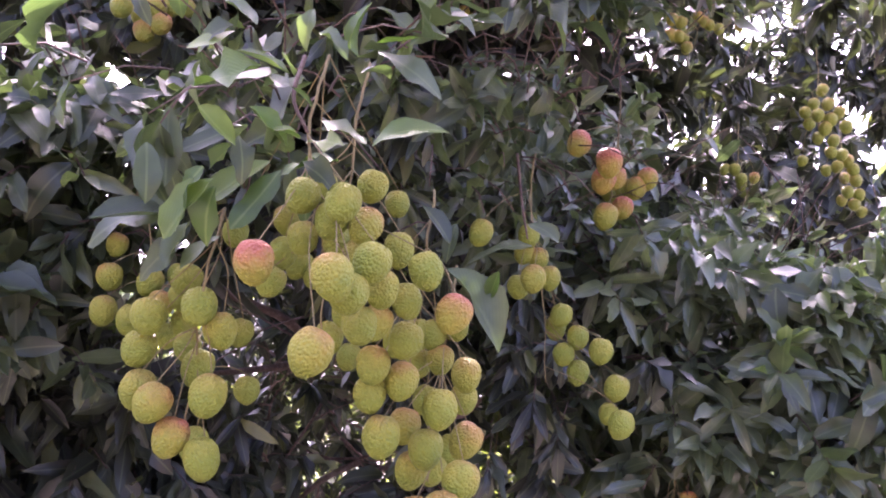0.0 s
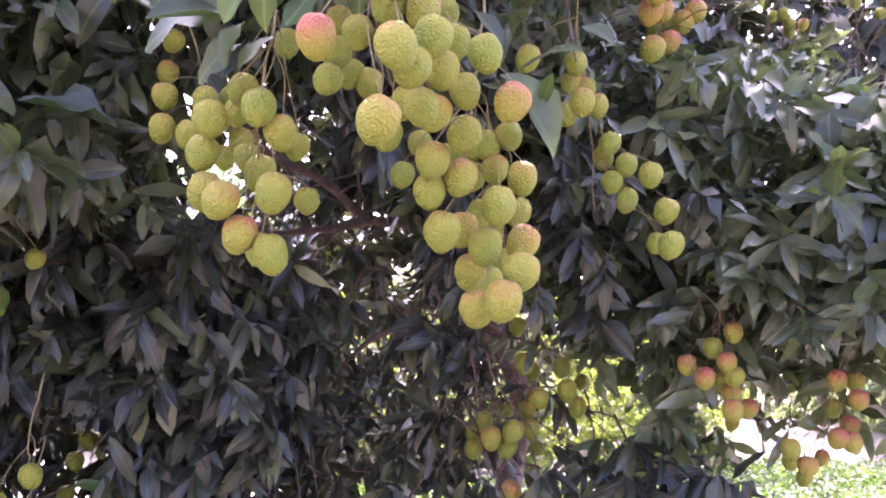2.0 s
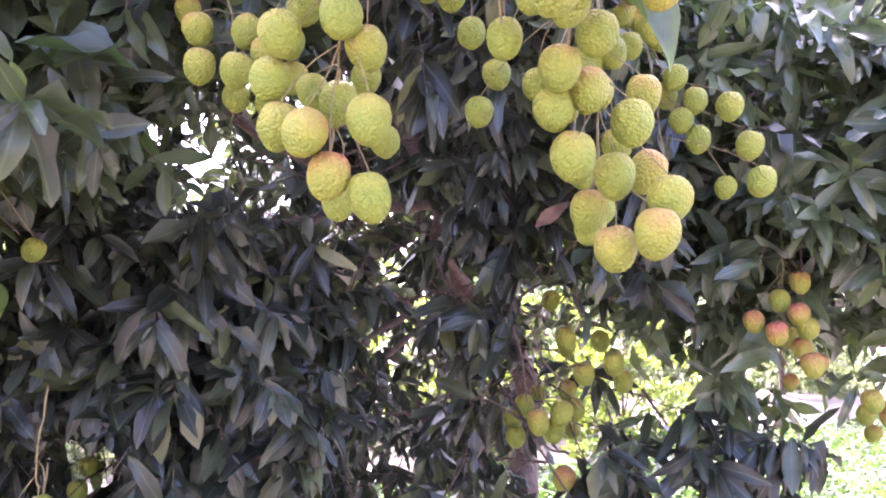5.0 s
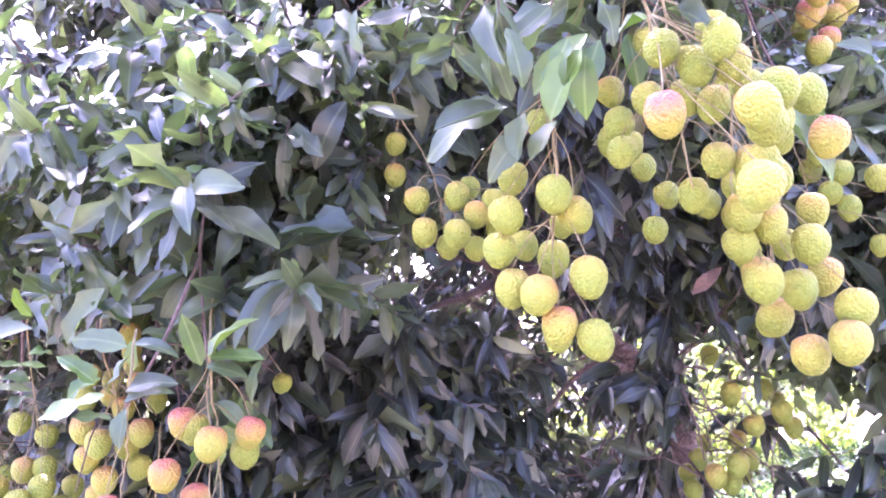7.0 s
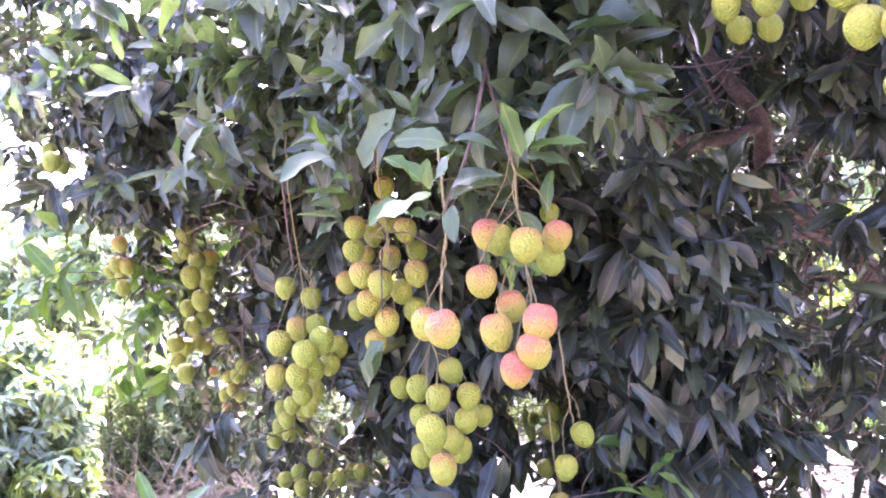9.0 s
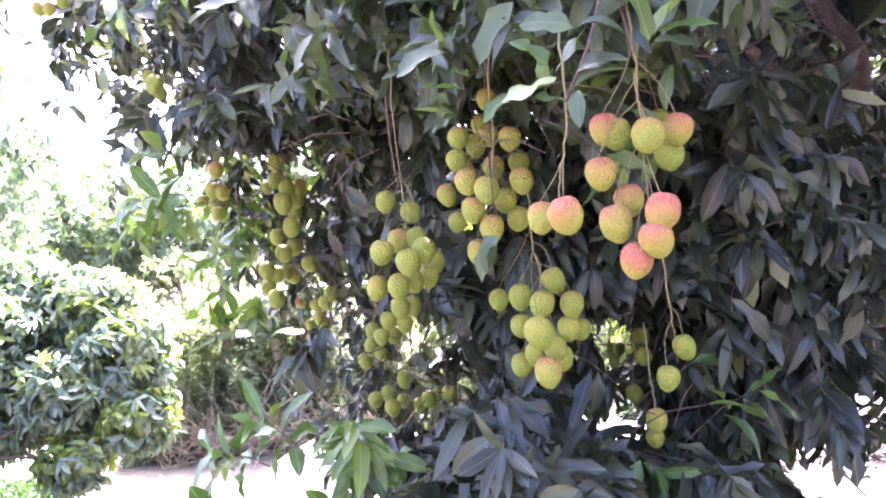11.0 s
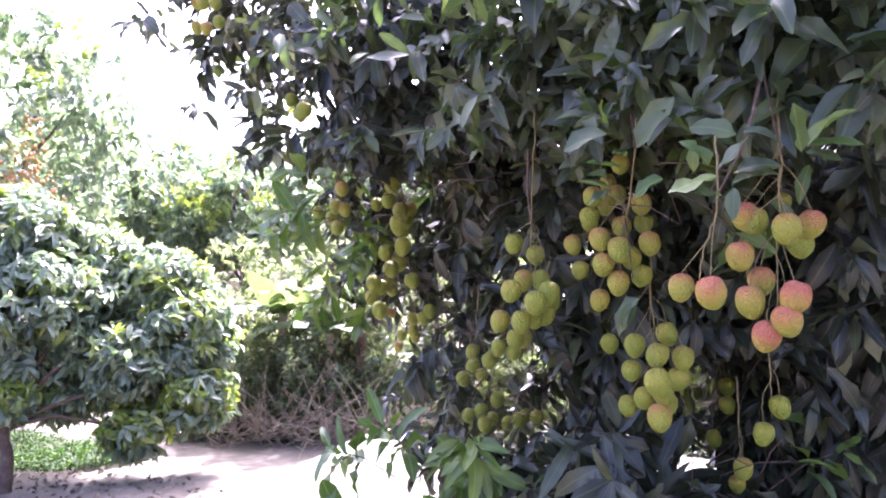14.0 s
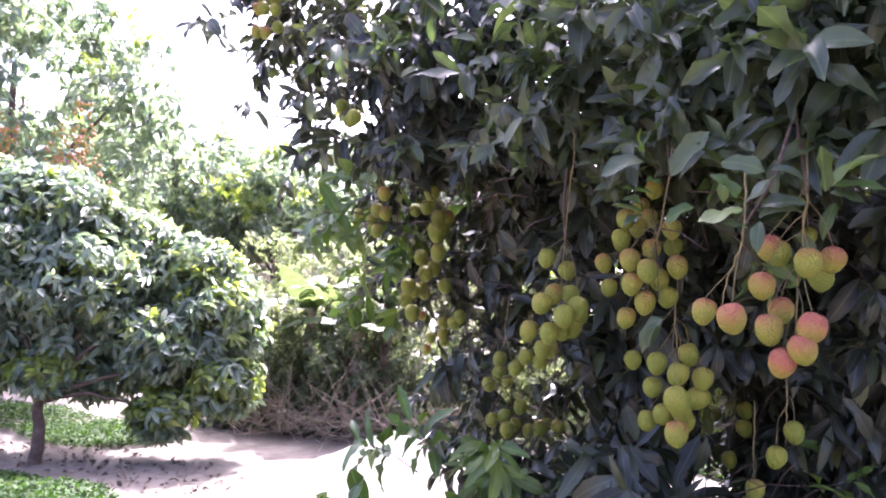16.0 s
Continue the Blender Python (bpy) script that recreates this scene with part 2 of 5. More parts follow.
def bend(points, steps=5, wobble=0.0, rng=random):
    """A smooth line through the points (Catmull-Rom)."""
    p = [Vector(q) for q in points]
    p = [2 * p[0] - p[1], *p, 2 * p[-1] - p[-2]]
    out = []
    for i in range(1, len(p) - 2):
        for k in range(steps):
            t = k / steps
            q = 0.5 * (2 * p[i] + (p[i + 1] - p[i - 1]) * t + (2 * p[i - 1] - 5 * p[i] + 4 * p[i + 1] - p[i + 2]) * t * t
                       + (3 * p[i] - p[i - 1] - 3 * p[i + 1] + p[i + 2]) * t ** 3)
            out.append(q + Vector((rng.uniform(-1, 1), rng.uniform(-1, 1), rng.uniform(-1, 1))) * wobble)
    out.append(p[-2])
    return out


def leaf_shape(stations):
    """Template of a lance-shaped leaf: across, along, height of each vertex; and its faces."""
    along, wide = {8: ((0, 0.06, 0.2, 0.38, 0.56, 0.74, 0.9, 1), (0.05, 0.3, 0.74, 0.97, 1.0, 0.86, 0.46, 0.02)),
                   6: ((0, 0.12, 0.33, 0.58, 0.83, 1), (0.06, 0.5, 0.95, 1.0, 0.64, 0.03)),
                   4: ((0, 0.25, 0.66, 1), (0.08, 0.88, 0.92, 0.03)), 3: ((0, 0.45, 1), (0.08, 1.0, 0.03))}[stations]
    t, f = [], []
    for v, w in zip(along, wide):
        for u in (-0.5, 0.0, 0.5):
            t.append((u * w, v, abs(u) * w))
    for i in range(stations - 1):
        for k in (0, 1):
            a = 3 * i + k
            f.append((a, a + 1, a + 4, a + 3))
    uvs = [(0.5 + u * (1.0 if abs(u) > 0 else 0), v) for (u, v, _) in t]
    return np.array(t), np.array(f), np.array(uvs)


def leaves_mesh(base, way, face, length, width, stations=6, rng=None):
    """Vertices, faces and UVs of many leaves: base points, directions, facing, sizes."""
    t, f, uvs = leaf_shape(stations)
    n = len(base)
    d = way / np.linalg.norm(way, axis=1, keepdims=True)
    s = np.cross(d, face)
    s /= np.linalg.norm(s, axis=1, keepdims=True) + 1e-9
    up = np.cross(s, d)
    curl = rng.uniform(-0.1, 0.6, n)
    fold = rng.uniform(0.05, 1.0, n)
    twist = rng.uniform(-0.8, 0.8, n)
    wave = rng.uniform(-0.15, 0.15, n)
    phase = rng.uniform(0, 6.28, n)
    u, v, h = t[:, 0], t[:, 1], t[:, 2]
    x = u[None] * width[:, None]
    z = h[None] * width[:, None] * fold[:, None] - (v[None] ** 2) * length[:, None] * curl[:, None]
    z = z + np.sin(v[None] * 10.0 + phase[:, None]) * u[None] * 2 * length[:, None] * wave[:, None] + u[None] * v[None] * width[:, None] * twist[:, None]
    y = v[None] * length[:, None] * (1 - 0.3 * curl[:, None] * v[None])
    p = base[:, None] + s[:, None] * x[..., None] + d[:, None] * y[..., None] + up[:, None] * z[..., None]
    faces = (f[None] + (np.arange(n) * len(t))[:, None, None]).reshape(-1, 4)
    return p.reshape(-1, 3), faces, np.tile(uvs[f.ravel()], (n, 1))


def quick(name, verts, faces, mat, parent=None, label="", uv=None):
    """One mesh object from big arrays of quads."""
    me = bpy.data.meshes.new(name)
    nf = len(faces)
    me.vertices.add(len(verts))
    me.vertices.foreach_set("co", np.asarray(verts, dtype=np.float32).ravel())
    me.loops.add(nf * 4)
    me.loops.foreach_set("vertex_index", np.asarray(faces, dtype=np.int32).ravel())
    me.polygons.add(nf)
    me.polygons.foreach_set("loop_start", np.arange(0, nf * 4, 4, dtype=np.int32))
    me.polygons.foreach_set("use_smooth", np.ones(nf, dtype=bool))
    if uv is not None:
        layer = me.uv_layers.new(name="UVMap")
        layer.data.foreach_set("uv", np.asarray(uv, dtype=np.float32).ravel())
    me.materials.append(mat)
    me.update(calc_edges=True)
    me.validate()
    ob = new(name, me)
    if parent:
        ob.parent = parent
    return tagged(ob, label)


# ---- fruit ----
def fruit_mesh(name, subdivisions, seed):
    bm = bmesh.new()
    bmesh.ops.create_icosphere(bm, subdivisions=subdivisions, radius=0.5)
    shift = Vector((seed * 3.1, seed * 1.7, seed * 0.9))
    for v in bm.verts:
        c = v.co.copy()
        q = c.normalized()
        knob = 0.0
        if subdivisions > 3:
            near = noise.voronoi(q * 6.5 + shift)[0][0]
            knob = 0.05 * max(0.0, 0.5 - near)
        r = 1.0 + 0.045 * noise.noise(q * 1.6 + shift) + knob
        r -= 0.12 * max(0.0, q.z) ** 7
        taper = 1 + 0.075 * q.z - 0.03 * q.z * q.z
        v.co = Vector((c.x * r * taper, c.y * r * taper, c.z * r * 1.22)) * 0.035
    me = bpy.data.meshes.new(name)
    bm.to_mesh(me)
    bm.free()
    me.polygons.foreach_set("use_smooth", [True] * len(me.polygons))
    me.materials.append(SKIN)
    return me


FINE = [fruit_mesh("fruit", 5, k) for k in range(3)]
PLAIN = [fruit_mesh("fruit", 4, k + 5) for k in range(3)]
SIMPLE = [fruit_mesh("fruit", 3, k + 9) for k in range(3)]
FRUIT_PLACES = []
bunch_rng = random.Random(11)
LABEL = {
    "upper_back": "yellow-green lychees behind the large bunch",
    "upper_main": "large bunch of yellow-green lychees, some blushing red",
    "lower_main": "long heavy bunch of yellow-green lychees hanging in front",
    "main_tail": "drooping end of the heavy yellow-green lychee bunch",
    "left_bunch": "bunch of plump yellow-green lychees with orange shoulders",
    "left_side_bunch": "bunch of green lychees half hidden under leaves",
    "chain_bunch": "loose chain of small yellow-green lychees",
    "red_bunch": "small bunch of ripe pink-red lychees",
    "low_bunch": "loose bunch of yellow-green lychees low on thin stems",
    "right_bunch": "bunch of orange-red ripening lychees",
    "far_right_bunch": "bunch of rosy lychees over sunlit ground plants",
    "red_double": "pair of joined pink-red lychees on one stem",
    "red_hanging_bunch": "bunch of large pink-red lychees hanging on bent stems",
    "tall_bunch": "tall dense bunch of orange-blushed lychees",
    "lower_bunch": "bunch of yellow-green lychees under the red ones",
    "green_bunch": "bunch of green lychees hanging on thin stems",
    "long_bunch": "long sparse bunch of green lychees",
    "end_bunch": "small bunch of lychees at a branch end",
    "small_bunch": "small far bunch of green and red lychees",
    "under_bunch": "low scattered bunch of small green lychees",
    "yellow_column": "long column of small yellow lychees at the crown edge",
    "edge_bunch": "brownish green lychees against the sky at the crown edge",
    "yellow_tail": "trailing end of a column of yellow lychees",
    "yellow_top": "orange-yellow lychees high on a dark crown",
    "four_green": "few small green lychees and one red",
    "orange_few": "few orange lychees among high leaves",
    "pair": "two single green lychees on long stems",
    "shadow_pair": "two lychees in the shade of low leaves",
    "tip_bunch": "three green lychees at the crown's edge",
    "corner_bunch": "bunch of orange lychees high in the crown",
    "shade_bunch": "few green lychees deep in shade",
}


def bunch(top, label, fruits):
    """A hanging bunch: stems from the top to each fruit. Fruits: offsets in cm from the top, width in mm, redness 0 to 10."""
    root = tagged(new("lychee_bunch"), label, "fruit bunch", "lychee bunches")
    root.location = top
    ahead = min(f[1] for f in fruits) / 100 + top[1]
    verts, faces = [], []
    low = min(f[2] for f in fruits) / 100
    mean = Vector((sum(f[0] for f in fruits), sum(f[1] for f in fruits), 0)) / len(fruits) / 100
    spine = bend([(0, 0.03, 0.1), (0, 0.01, 0), mean * 0.6 + Vector((0, 0.032, low * 0.45)), mean * 0.9 + Vector((0, 0.03, low * 0.85))], 5, 0.002, bunch_rng)
    tube(verts, faces, spine, 0.0018, 0.0009, 6)
    part("stem", verts, faces, STEM, root, "brown-green main stem")
    for x, y, z, wide, red in fruits:
        c = Vector((x, y, z)) / 100
        d = wide / 1000
        head = c + Vector((0, 0, d * 0.53))
        lift = 0.045 + 0.35 * math.hypot(head.x - mean.x, head.y - mean.y)
        joint = min(spine, key=lambda q: (q - head - Vector((0, 0, lift))).length)
        mid = (joint + head) / 2 + Vector((bunch_rng.uniform(-1, 1), bunch_rng.uniform(0.2, 1.6), 0.9)) * 0.008
        ob = new("fruit", bunch_rng.choice(FINE if ahead < 1.0 else PLAIN if ahead < 1.8 else SIMPLE))
        ob.parent = root
        turn = Euler((bunch_rng.uniform(-0.3, 0.3), bunch_rng.uniform(-0.3, 0.3), bunch_rng.uniform(0, 6.28)))
        ob.matrix_basis = Matrix.LocRotScale(c, turn, Vector((1, 1, bunch_rng.uniform(0.94, 1.06))) * (d / 0.0345))
        ob.color = (red / 10, bunch_rng.random(), 0, 1)
        if red >= 7:
            tagged(ob, "pink-red ripe lychee")
        verts, faces = [], []
        tube(verts, faces, bend([joint, mid, head, head - Vector((0, 0, d * 0.08))], 4), 0.0008, 0.0006, 5)
        part("stalk", verts, faces, STEM, root)
        FRUIT_PLACES.append(Vector(top) + c)
    return root


bunch((-0.176, 0.734, 1.876), LABEL['upper_main'], [
    (0.9, -0.7, -6.8, 33, 1), (5.5, -4.3, -8.0, 33, 1), (6.8, 4.1, -3.4, 32, 1), (4.0, -0.2, -8.7, 33, 0),
    (7.4, 0.0, -8.8, 33, 5), (7.7, 22.4, 0.4, 31, 1), (-0.6, -7.6, -15.2, 34, 8), (-10.8, 18.2, -7.1, 31, 1),
    (-2.5, 9.5, -10.7, 32, 0), (6.6, -8.8, -15.8, 36, 3), (7.8, -6.3, -16.6, 34, 1), (9.3, -5.7, -13.5, 34, 0),
    (10.0, -1.3, -14.9, 33, 2), (13.8, 0.8, -12.2, 33, 0), (5.9, -9.0, -22.3, 36, 4), (-2.6, 19.1, -9.8, 31, 0),
    (-0.4, 19.3, -10.6, 31, 1), (8.5, -1.0, -18.6, 33, 1), (2.0, 27.4, -11.5, 31, 1),
])
bunch((-0.145, 0.812, 1.915), LABEL['upper_back'], [
    (0.8, -1.7, -13.5, 32, 1), (-2.9, -2.0, -13.4, 32, 2), (-5.8, 0.0, -18.1, 31, 0), (3.1, -2.4, -20.4, 32, 3),
    (7.2, -1.3, -13.1, 32, 1), (8.9, -2.2, -18.5, 32, 1), (1.1, 1.0, -23.1, 31, 0), (6.2, -2.1, -21.1, 32, 4),
    (-6.1, 2.9, -10.5, 30, 3), (-2.1, -0.9, -7.0, 31, 1), (3.2, -3.0, -14.9, 32, 2),
])
bunch((-0.054, 0.943, 1.809), LABEL['lower_main'], [
    (0.1, -11.6, -11.5, 37, 0), (4.8, -15.0, -8.5, 37, 8), (0.4, 4.6, -8.7, 34, 1), (-3.0, -10.8, -14.5, 37, 3),
    (0.1, -8.4, -15.6, 36, 4), (5.0, 4.8, -7.0, 34, 0), (2.3, 4.7, -8.5, 34, 1), (-8.8, 11.9, -12.2, 33, 0),
    (-3.1, -8.4, -17.5, 36, 1), (-6.9, 11.5, -7.7, 33, 1), (7.1, -0.8, -13.4, 35, 3), (3.7, 5.1, -11.4, 34, 4),
    (-2.5, 8.2, -9.9, 34, 1), (0.9, 8.6, -11.9, 34, 0),
])
bunch((-0.014, 0.994, 1.723), LABEL['main_tail'], [
    (-5.2, -13.3, -13.1, 40, 2), (-3.3, -4.7, -11.6, 38, 5), (0.6, -11.4, -9.3, 39, 1), (3.4, 6.5, -7.0, 36, 1),
    (-0.4, -8.8, -13.8, 39, 1), (4.1, -4.1, -12.3, 38, 5), (2.4, 10.5, -13.9, 36, 1), (-0.5, -10.2, -21.0, 39, 4),
    (2.3, -14.0, -19.9, 40, 4), (3.9, -12.4, -16.5, 40, 3), (-1.8, -4.0, -16.5, 38, 3), (0.1, 9.9, -9.5, 36, 0),
    (-1.6, 6.3, -7.8, 36, 1), (0.6, 7.4, -16.7, 36, 1),
])
bunch((-0.273, 0.799, 1.710), LABEL['left_bunch'], [
    (-4.7, 9.0, 2.5, 34, 0), (-0.3, 2.2, -1.2, 37, 0), (-5.5, 2.4, -2.9, 37, 2), (1.8, 4.3, -3.2, 36, 3),
    (-6.6, 4.6, -6.3, 36, 0), (-4.1, 12.4, -4.9, 32, 1), (-0.9, 7.8, -7.3, 35, 0), (2.5, 2.4, -10.2, 38, 3),
    (-5.5, 4.1, -10.6, 37, 2), (-2.8, 1.7, -11.7, 38, 5), (3.0, 15.7, -8.8, 31, 1), (0.7, 16.4, -2.0, 31, 1),
    (-0.9, 3.8, -14.9, 37, 6), (2.7, 4.0, -16.6, 37, 0), (-1.0, 12.3, -15.7, 33, 1), (-11.0, 22.7, 5.0, 28, 1),
])
bunch((-0.487, 1.065, 1.909), LABEL['left_side_bunch'], [
    (4.2, -10.1, -17.2, 32, 3), (5.1, -11.5, -21.7, 32, 2), (9.2, -9.5, -17.1, 32, 3), (9.3, -13.0, -22.5, 33, 1),
    (10.6, -3.4, -23.1, 30, 0), (14.0, -10.9, -18.6, 32, 0), (11.7, -11.0, -19.9, 32, 5), (14.1, -8.2, -21.5, 32, 1),
    (7.0, -3.9, -22.6, 30, 1), (0.2, -1.3, -7.0, 29, 3), (-0.2, -0.7, -11.3, 29, 4),
])
bunch((0.096, 1.326, 2.028), LABEL['chain_bunch'], [
    (-8.1, -8.5, -9.5, 39, 2), (0.3, -1.4, -7.0, 37, 1), (0.2, 2.5, -9.2, 36, 5), (1.2, -10.1, -16.3, 40, 4),
    (4.8, -0.4, -13.7, 37, 2), (-0.6, -4.0, -16.7, 38, 1), (2.8, 2.8, -9.8, 36, 4), (7.6, 0.4, -19.8, 37, 0),
    (7.3, 4.3, -21.5, 36, 0), (10.9, 1.0, -23.1, 37, 1), (8.8, 1.2, -26.3, 37, 0), (13.9, -5.2, -25.7, 39, 2),
    (11.6, 1.7, -29.0, 37, 0), (17.1, -4.4, -31.2, 39, 0), (17.8, -6.8, -37.0, 40, 0), (19.2, 10.6, -34.6, 35, 1),
])
bunch((0.286, 1.575, 2.279), LABEL['red_bunch'], [
    (-9.6, -9.4, -7.0, 48, 10), (-4.0, -14.2, -12.0, 51, 10), (-3.7, -7.7, -13.5, 48, 10), (-0.2, -1.2, -10.1, 45, 9),
    (1.3, 11.7, -9.2, 41, 3), (3.7, 7.1, -9.6, 43, 5), (5.2, 3.0, -10.4, 44, 6), (7.4, 2.6, -8.0, 44, 7),
    (2.1, 0.3, -16.1, 45, 9), (-2.3, -6.0, -20.4, 48, 5),
])
bunch((0.127, 1.935, 1.577), LABEL['low_bunch'], [
    (-4.6, 1.7, -7.0, 43, 2), (-2.6, -7.7, -15.5, 46, 2), (0.5, 8.9, -17.8, 41, 1), (7.2, 2.9, -15.8, 43, 1),
    (1.7, -6.8, -23.0, 46, 2), (0.0, 3.8, -27.3, 43, 4), (8.0, -6.9, -20.5, 46, 1), (15.3, 23.3, -19.7, 39, 1),
    (11.5, -1.5, -24.5, 44, 2), (1.0, -1.2, -31.1, 44, 3), (-10.4, -1.5, -30.6, 44, 1), (-12.2, 4.2, -34.5, 43, 1),
    (-8.5, -10.7, -33.0, 47, 4), (-3.7, -10.8, -31.0, 47, 2), (-4.4, -5.8, -35.4, 46, 1), (-12.1, -0.9, -37.5, 44, 0),
    (5.4, 24.9, -38.9, 39, 1), (-2.7, -9.4, -44.6, 47, 6), (-4.0, 23.7, -29.7, 39, 1),
])
bunch((0.467, 1.611, 1.614), LABEL['right_bunch'], [
    (2.9, 0.3, -7.0, 37, 6), (-0.9, 0.5, -10.6, 37, 2), (-5.6, 0.7, -14.6, 37, 7), (-3.0, -3.2, -16.7, 38, 8),
    (0.9, -3.4, -13.1, 38, 7), (2.7, -3.1, -15.7, 38, 2), (3.2, 5.8, -17.3, 36, 2), (3.8, 1.5, -19.3, 37, 6),
    (1.9, -6.3, -22.1, 39, 7), (9.3, 6.5, -22.1, 36, 7), (11.7, 23.6, -26.7, 32, 6),
])
bunch((0.747, 1.669, 1.544), LABEL['far_right_bunch'], [
    (-3.7, -4.4, -7.1, 37, 9), (2.1, 0.4, -7.0, 36, 3), (-1.1, -8.2, -10.3, 38, 8), (0.6, 6.0, -13.2, 35, 1),
    (2.1, 1.2, -16.0, 36, 8), (-4.1, -7.6, -18.2, 38, 8), (-1.4, -7.5, -18.6, 38, 8), (-13.0, -7.5, -21.4, 38, 4),
    (-9.1, 1.7, -24.6, 36, 2), (-9.3, -7.1, -24.4, 38, 7), (4.8, 19.1, -25.1, 32, 8), (-1.4, 13.1, -29.4, 34, 4),
])
bunch((-0.708, 0.913, 1.545), LABEL['red_hanging_bunch'], [
    (-5.1, 4.1, -6.8, 36, 8), (-3.8, 4.5, -7.6, 36, 3), (0.3, 0.1, -9.2, 38, 5), (3.5, 4.6, -8.4, 36, 8),
    (2.0, 6.4, -11.0, 36, 0), (-0.1, 27.2, -2.9, 29, 1), (-5.8, 0.4, -12.6, 37, 8), (-3.3, 3.4, -16.1, 36, 7),
    (-4.7, -0.5, -18.9, 38, 6), (0.9, -2.3, -18.4, 39, 10), (-0.2, -2.3, -21.4, 39, 8), (-2.8, -1.2, -23.5, 38, 10),
])
bunch((-0.788, 0.864, 1.493), LABEL['red_double'], [
    (-1.1, -2.6, -12.3, 39, 8), (-5.9, 6.2, -11.5, 35, 7),
])
bunch((-0.920, 1.025, 1.602), LABEL['tall_bunch'], [
    (-6.2, 19.8, 0.9, 34, 6), (-10.2, 27.4, -1.5, 32, 5), (-10.6, 15.4, -5.4, 35, 4), (-9.1, 19.6, -6.5, 34, 3),
    (-7.8, 23.9, -4.3, 33, 4), (-1.8, 14.6, -7.4, 36, 6), (-11.4, 15.5, -9.1, 35, 1), (-14.0, 26.9, -9.1, 32, 4),
    (-5.9, 17.2, -11.0, 35, 5), (-2.7, 21.8, -10.3, 34, 0), (-16.4, 22.2, -13.6, 33, 6), (-8.4, 10.1, -13.6, 37, 6),
    (-4.8, 8.3, -15.6, 38, 3), (-4.0, 14.9, -16.9, 36, 2), (-0.3, 12.5, -14.6, 37, 6), (-2.4, 15.6, -20.1, 36, 1),
    (-8.1, 10.6, -18.0, 37, 4), (-5.8, 11.5, -21.3, 37, 5), (-10.4, 17.1, -24.3, 35, 4), (-15.3, 23.0, -18.5, 33, 3),
])
bunch((-0.935, 1.206, 1.365), LABEL['lower_bunch'], [
    (2.5, 1.1, -7.0, 37, 1), (1.6, -4.9, -10.3, 38, 2), (5.4, -0.9, -11.1, 37, 4), (-3.0, -0.3, -8.9, 37, 1),
    (-9.5, 8.9, -9.2, 34, 1), (4.4, -0.8, -14.8, 37, 1), (3.4, 13.2, -16.2, 34, 0), (-4.4, 3.1, -13.8, 36, 1),
    (3.0, -14.2, -14.0, 42, 1), (1.8, -1.3, -17.4, 37, 2), (-5.3, 3.5, -20.3, 36, 1), (1.9, 2.0, -19.6, 37, 1),
    (2.2, -9.2, -20.3, 40, 6), (-1.9, 0.9, -18.5, 37, 1),
])
bunch((-1.136, 1.169, 1.636), LABEL['green_bunch'], [
    (-7.4, 9.7, -16.0, 37, 0), (-3.3, 11.1, -18.5, 37, 1), (-5.1, 0.5, -25.6, 40, 3), (-4.8, 7.2, -23.6, 38, 4),
    (-1.6, 8.2, -23.6, 38, 1), (0.1, -0.9, -27.9, 41, 0), (1.7, 2.5, -26.3, 40, 1), (-1.9, 16.5, -27.9, 36, 1),
    (-2.1, 12.5, -30.6, 37, 0), (-9.7, 6.5, -31.5, 38, 2), (-4.6, 4.5, -31.6, 39, 2), (-3.4, 8.3, -31.0, 38, 0),
    (-9.5, 15.0, -35.6, 36, 0), (-9.2, 19.6, -35.7, 35, 0), (-16.1, 22.9, -38.1, 33, 0), (-13.0, 23.9, -39.1, 33, 1),
    (-20.3, 27.6, -41.4, 32, 1), (-26.6, 39.3, -45.9, 30, 0),
])
bunch((-1.774, 1.840, 1.766), LABEL['long_bunch'], [
    (3.2, -7.6, -7.0, 45, 0), (-1.1, -1.9, -10.4, 43, 0), (-12.0, 10.7, -9.7, 39, 0), (5.1, -6.4, -14.4, 45, 2),
    (4.8, 0.1, -13.6, 43, 5), (9.4, -16.3, -19.4, 48, 1), (3.7, 0.1, -16.6, 43, 0), (-1.1, 6.4, -19.3, 41, 1),
    (7.7, -10.7, -25.1, 46, 1), (-3.0, -1.0, -26.0, 43, 0), (0.8, 0.4, -29.4, 43, 0), (1.3, -6.0, -31.2, 45, 0),
    (4.2, 1.8, -34.6, 43, 0), (-3.8, -7.1, -35.1, 45, 1), (-5.1, -0.7, -36.2, 43, 1), (-6.2, 6.4, -35.7, 41, 2),
    (-7.8, -1.1, -39.4, 43, 0), (-2.6, -6.0, -43.1, 45, 1), (-9.0, 14.0, -36.9, 39, 5),
])
bunch((-1.888, 1.689, 1.740), LABEL['end_bunch'], [
    (8.8, -10.9, -7.0, 37, 6), (4.9, -7.9, -11.3, 36, 3), (7.2, -7.1, -12.2, 36, 6), (2.9, -4.0, -16.9, 36, 2),
    (-5.7, 6.6, -12.6, 33, 1), (-15.3, 14.2, -9.5, 32, 1),
])
bunch((-1.799, 1.998, 1.398), LABEL['small_bunch'], [
    (3.3, -7.2, -9.5, 36, 3), (10.5, -14.4, -9.0, 38, 1), (1.1, -2.4, -13.3, 36, 2), (-14.7, 18.1, -19.9, 32, 6),
    (-7.5, 6.6, -15.2, 34, 2), (12.3, -14.1, -7.0, 38, 0), (-16.5, 16.5, -8.1, 32, 8), (-3.2, 7.9, -15.9, 34, 0),
])
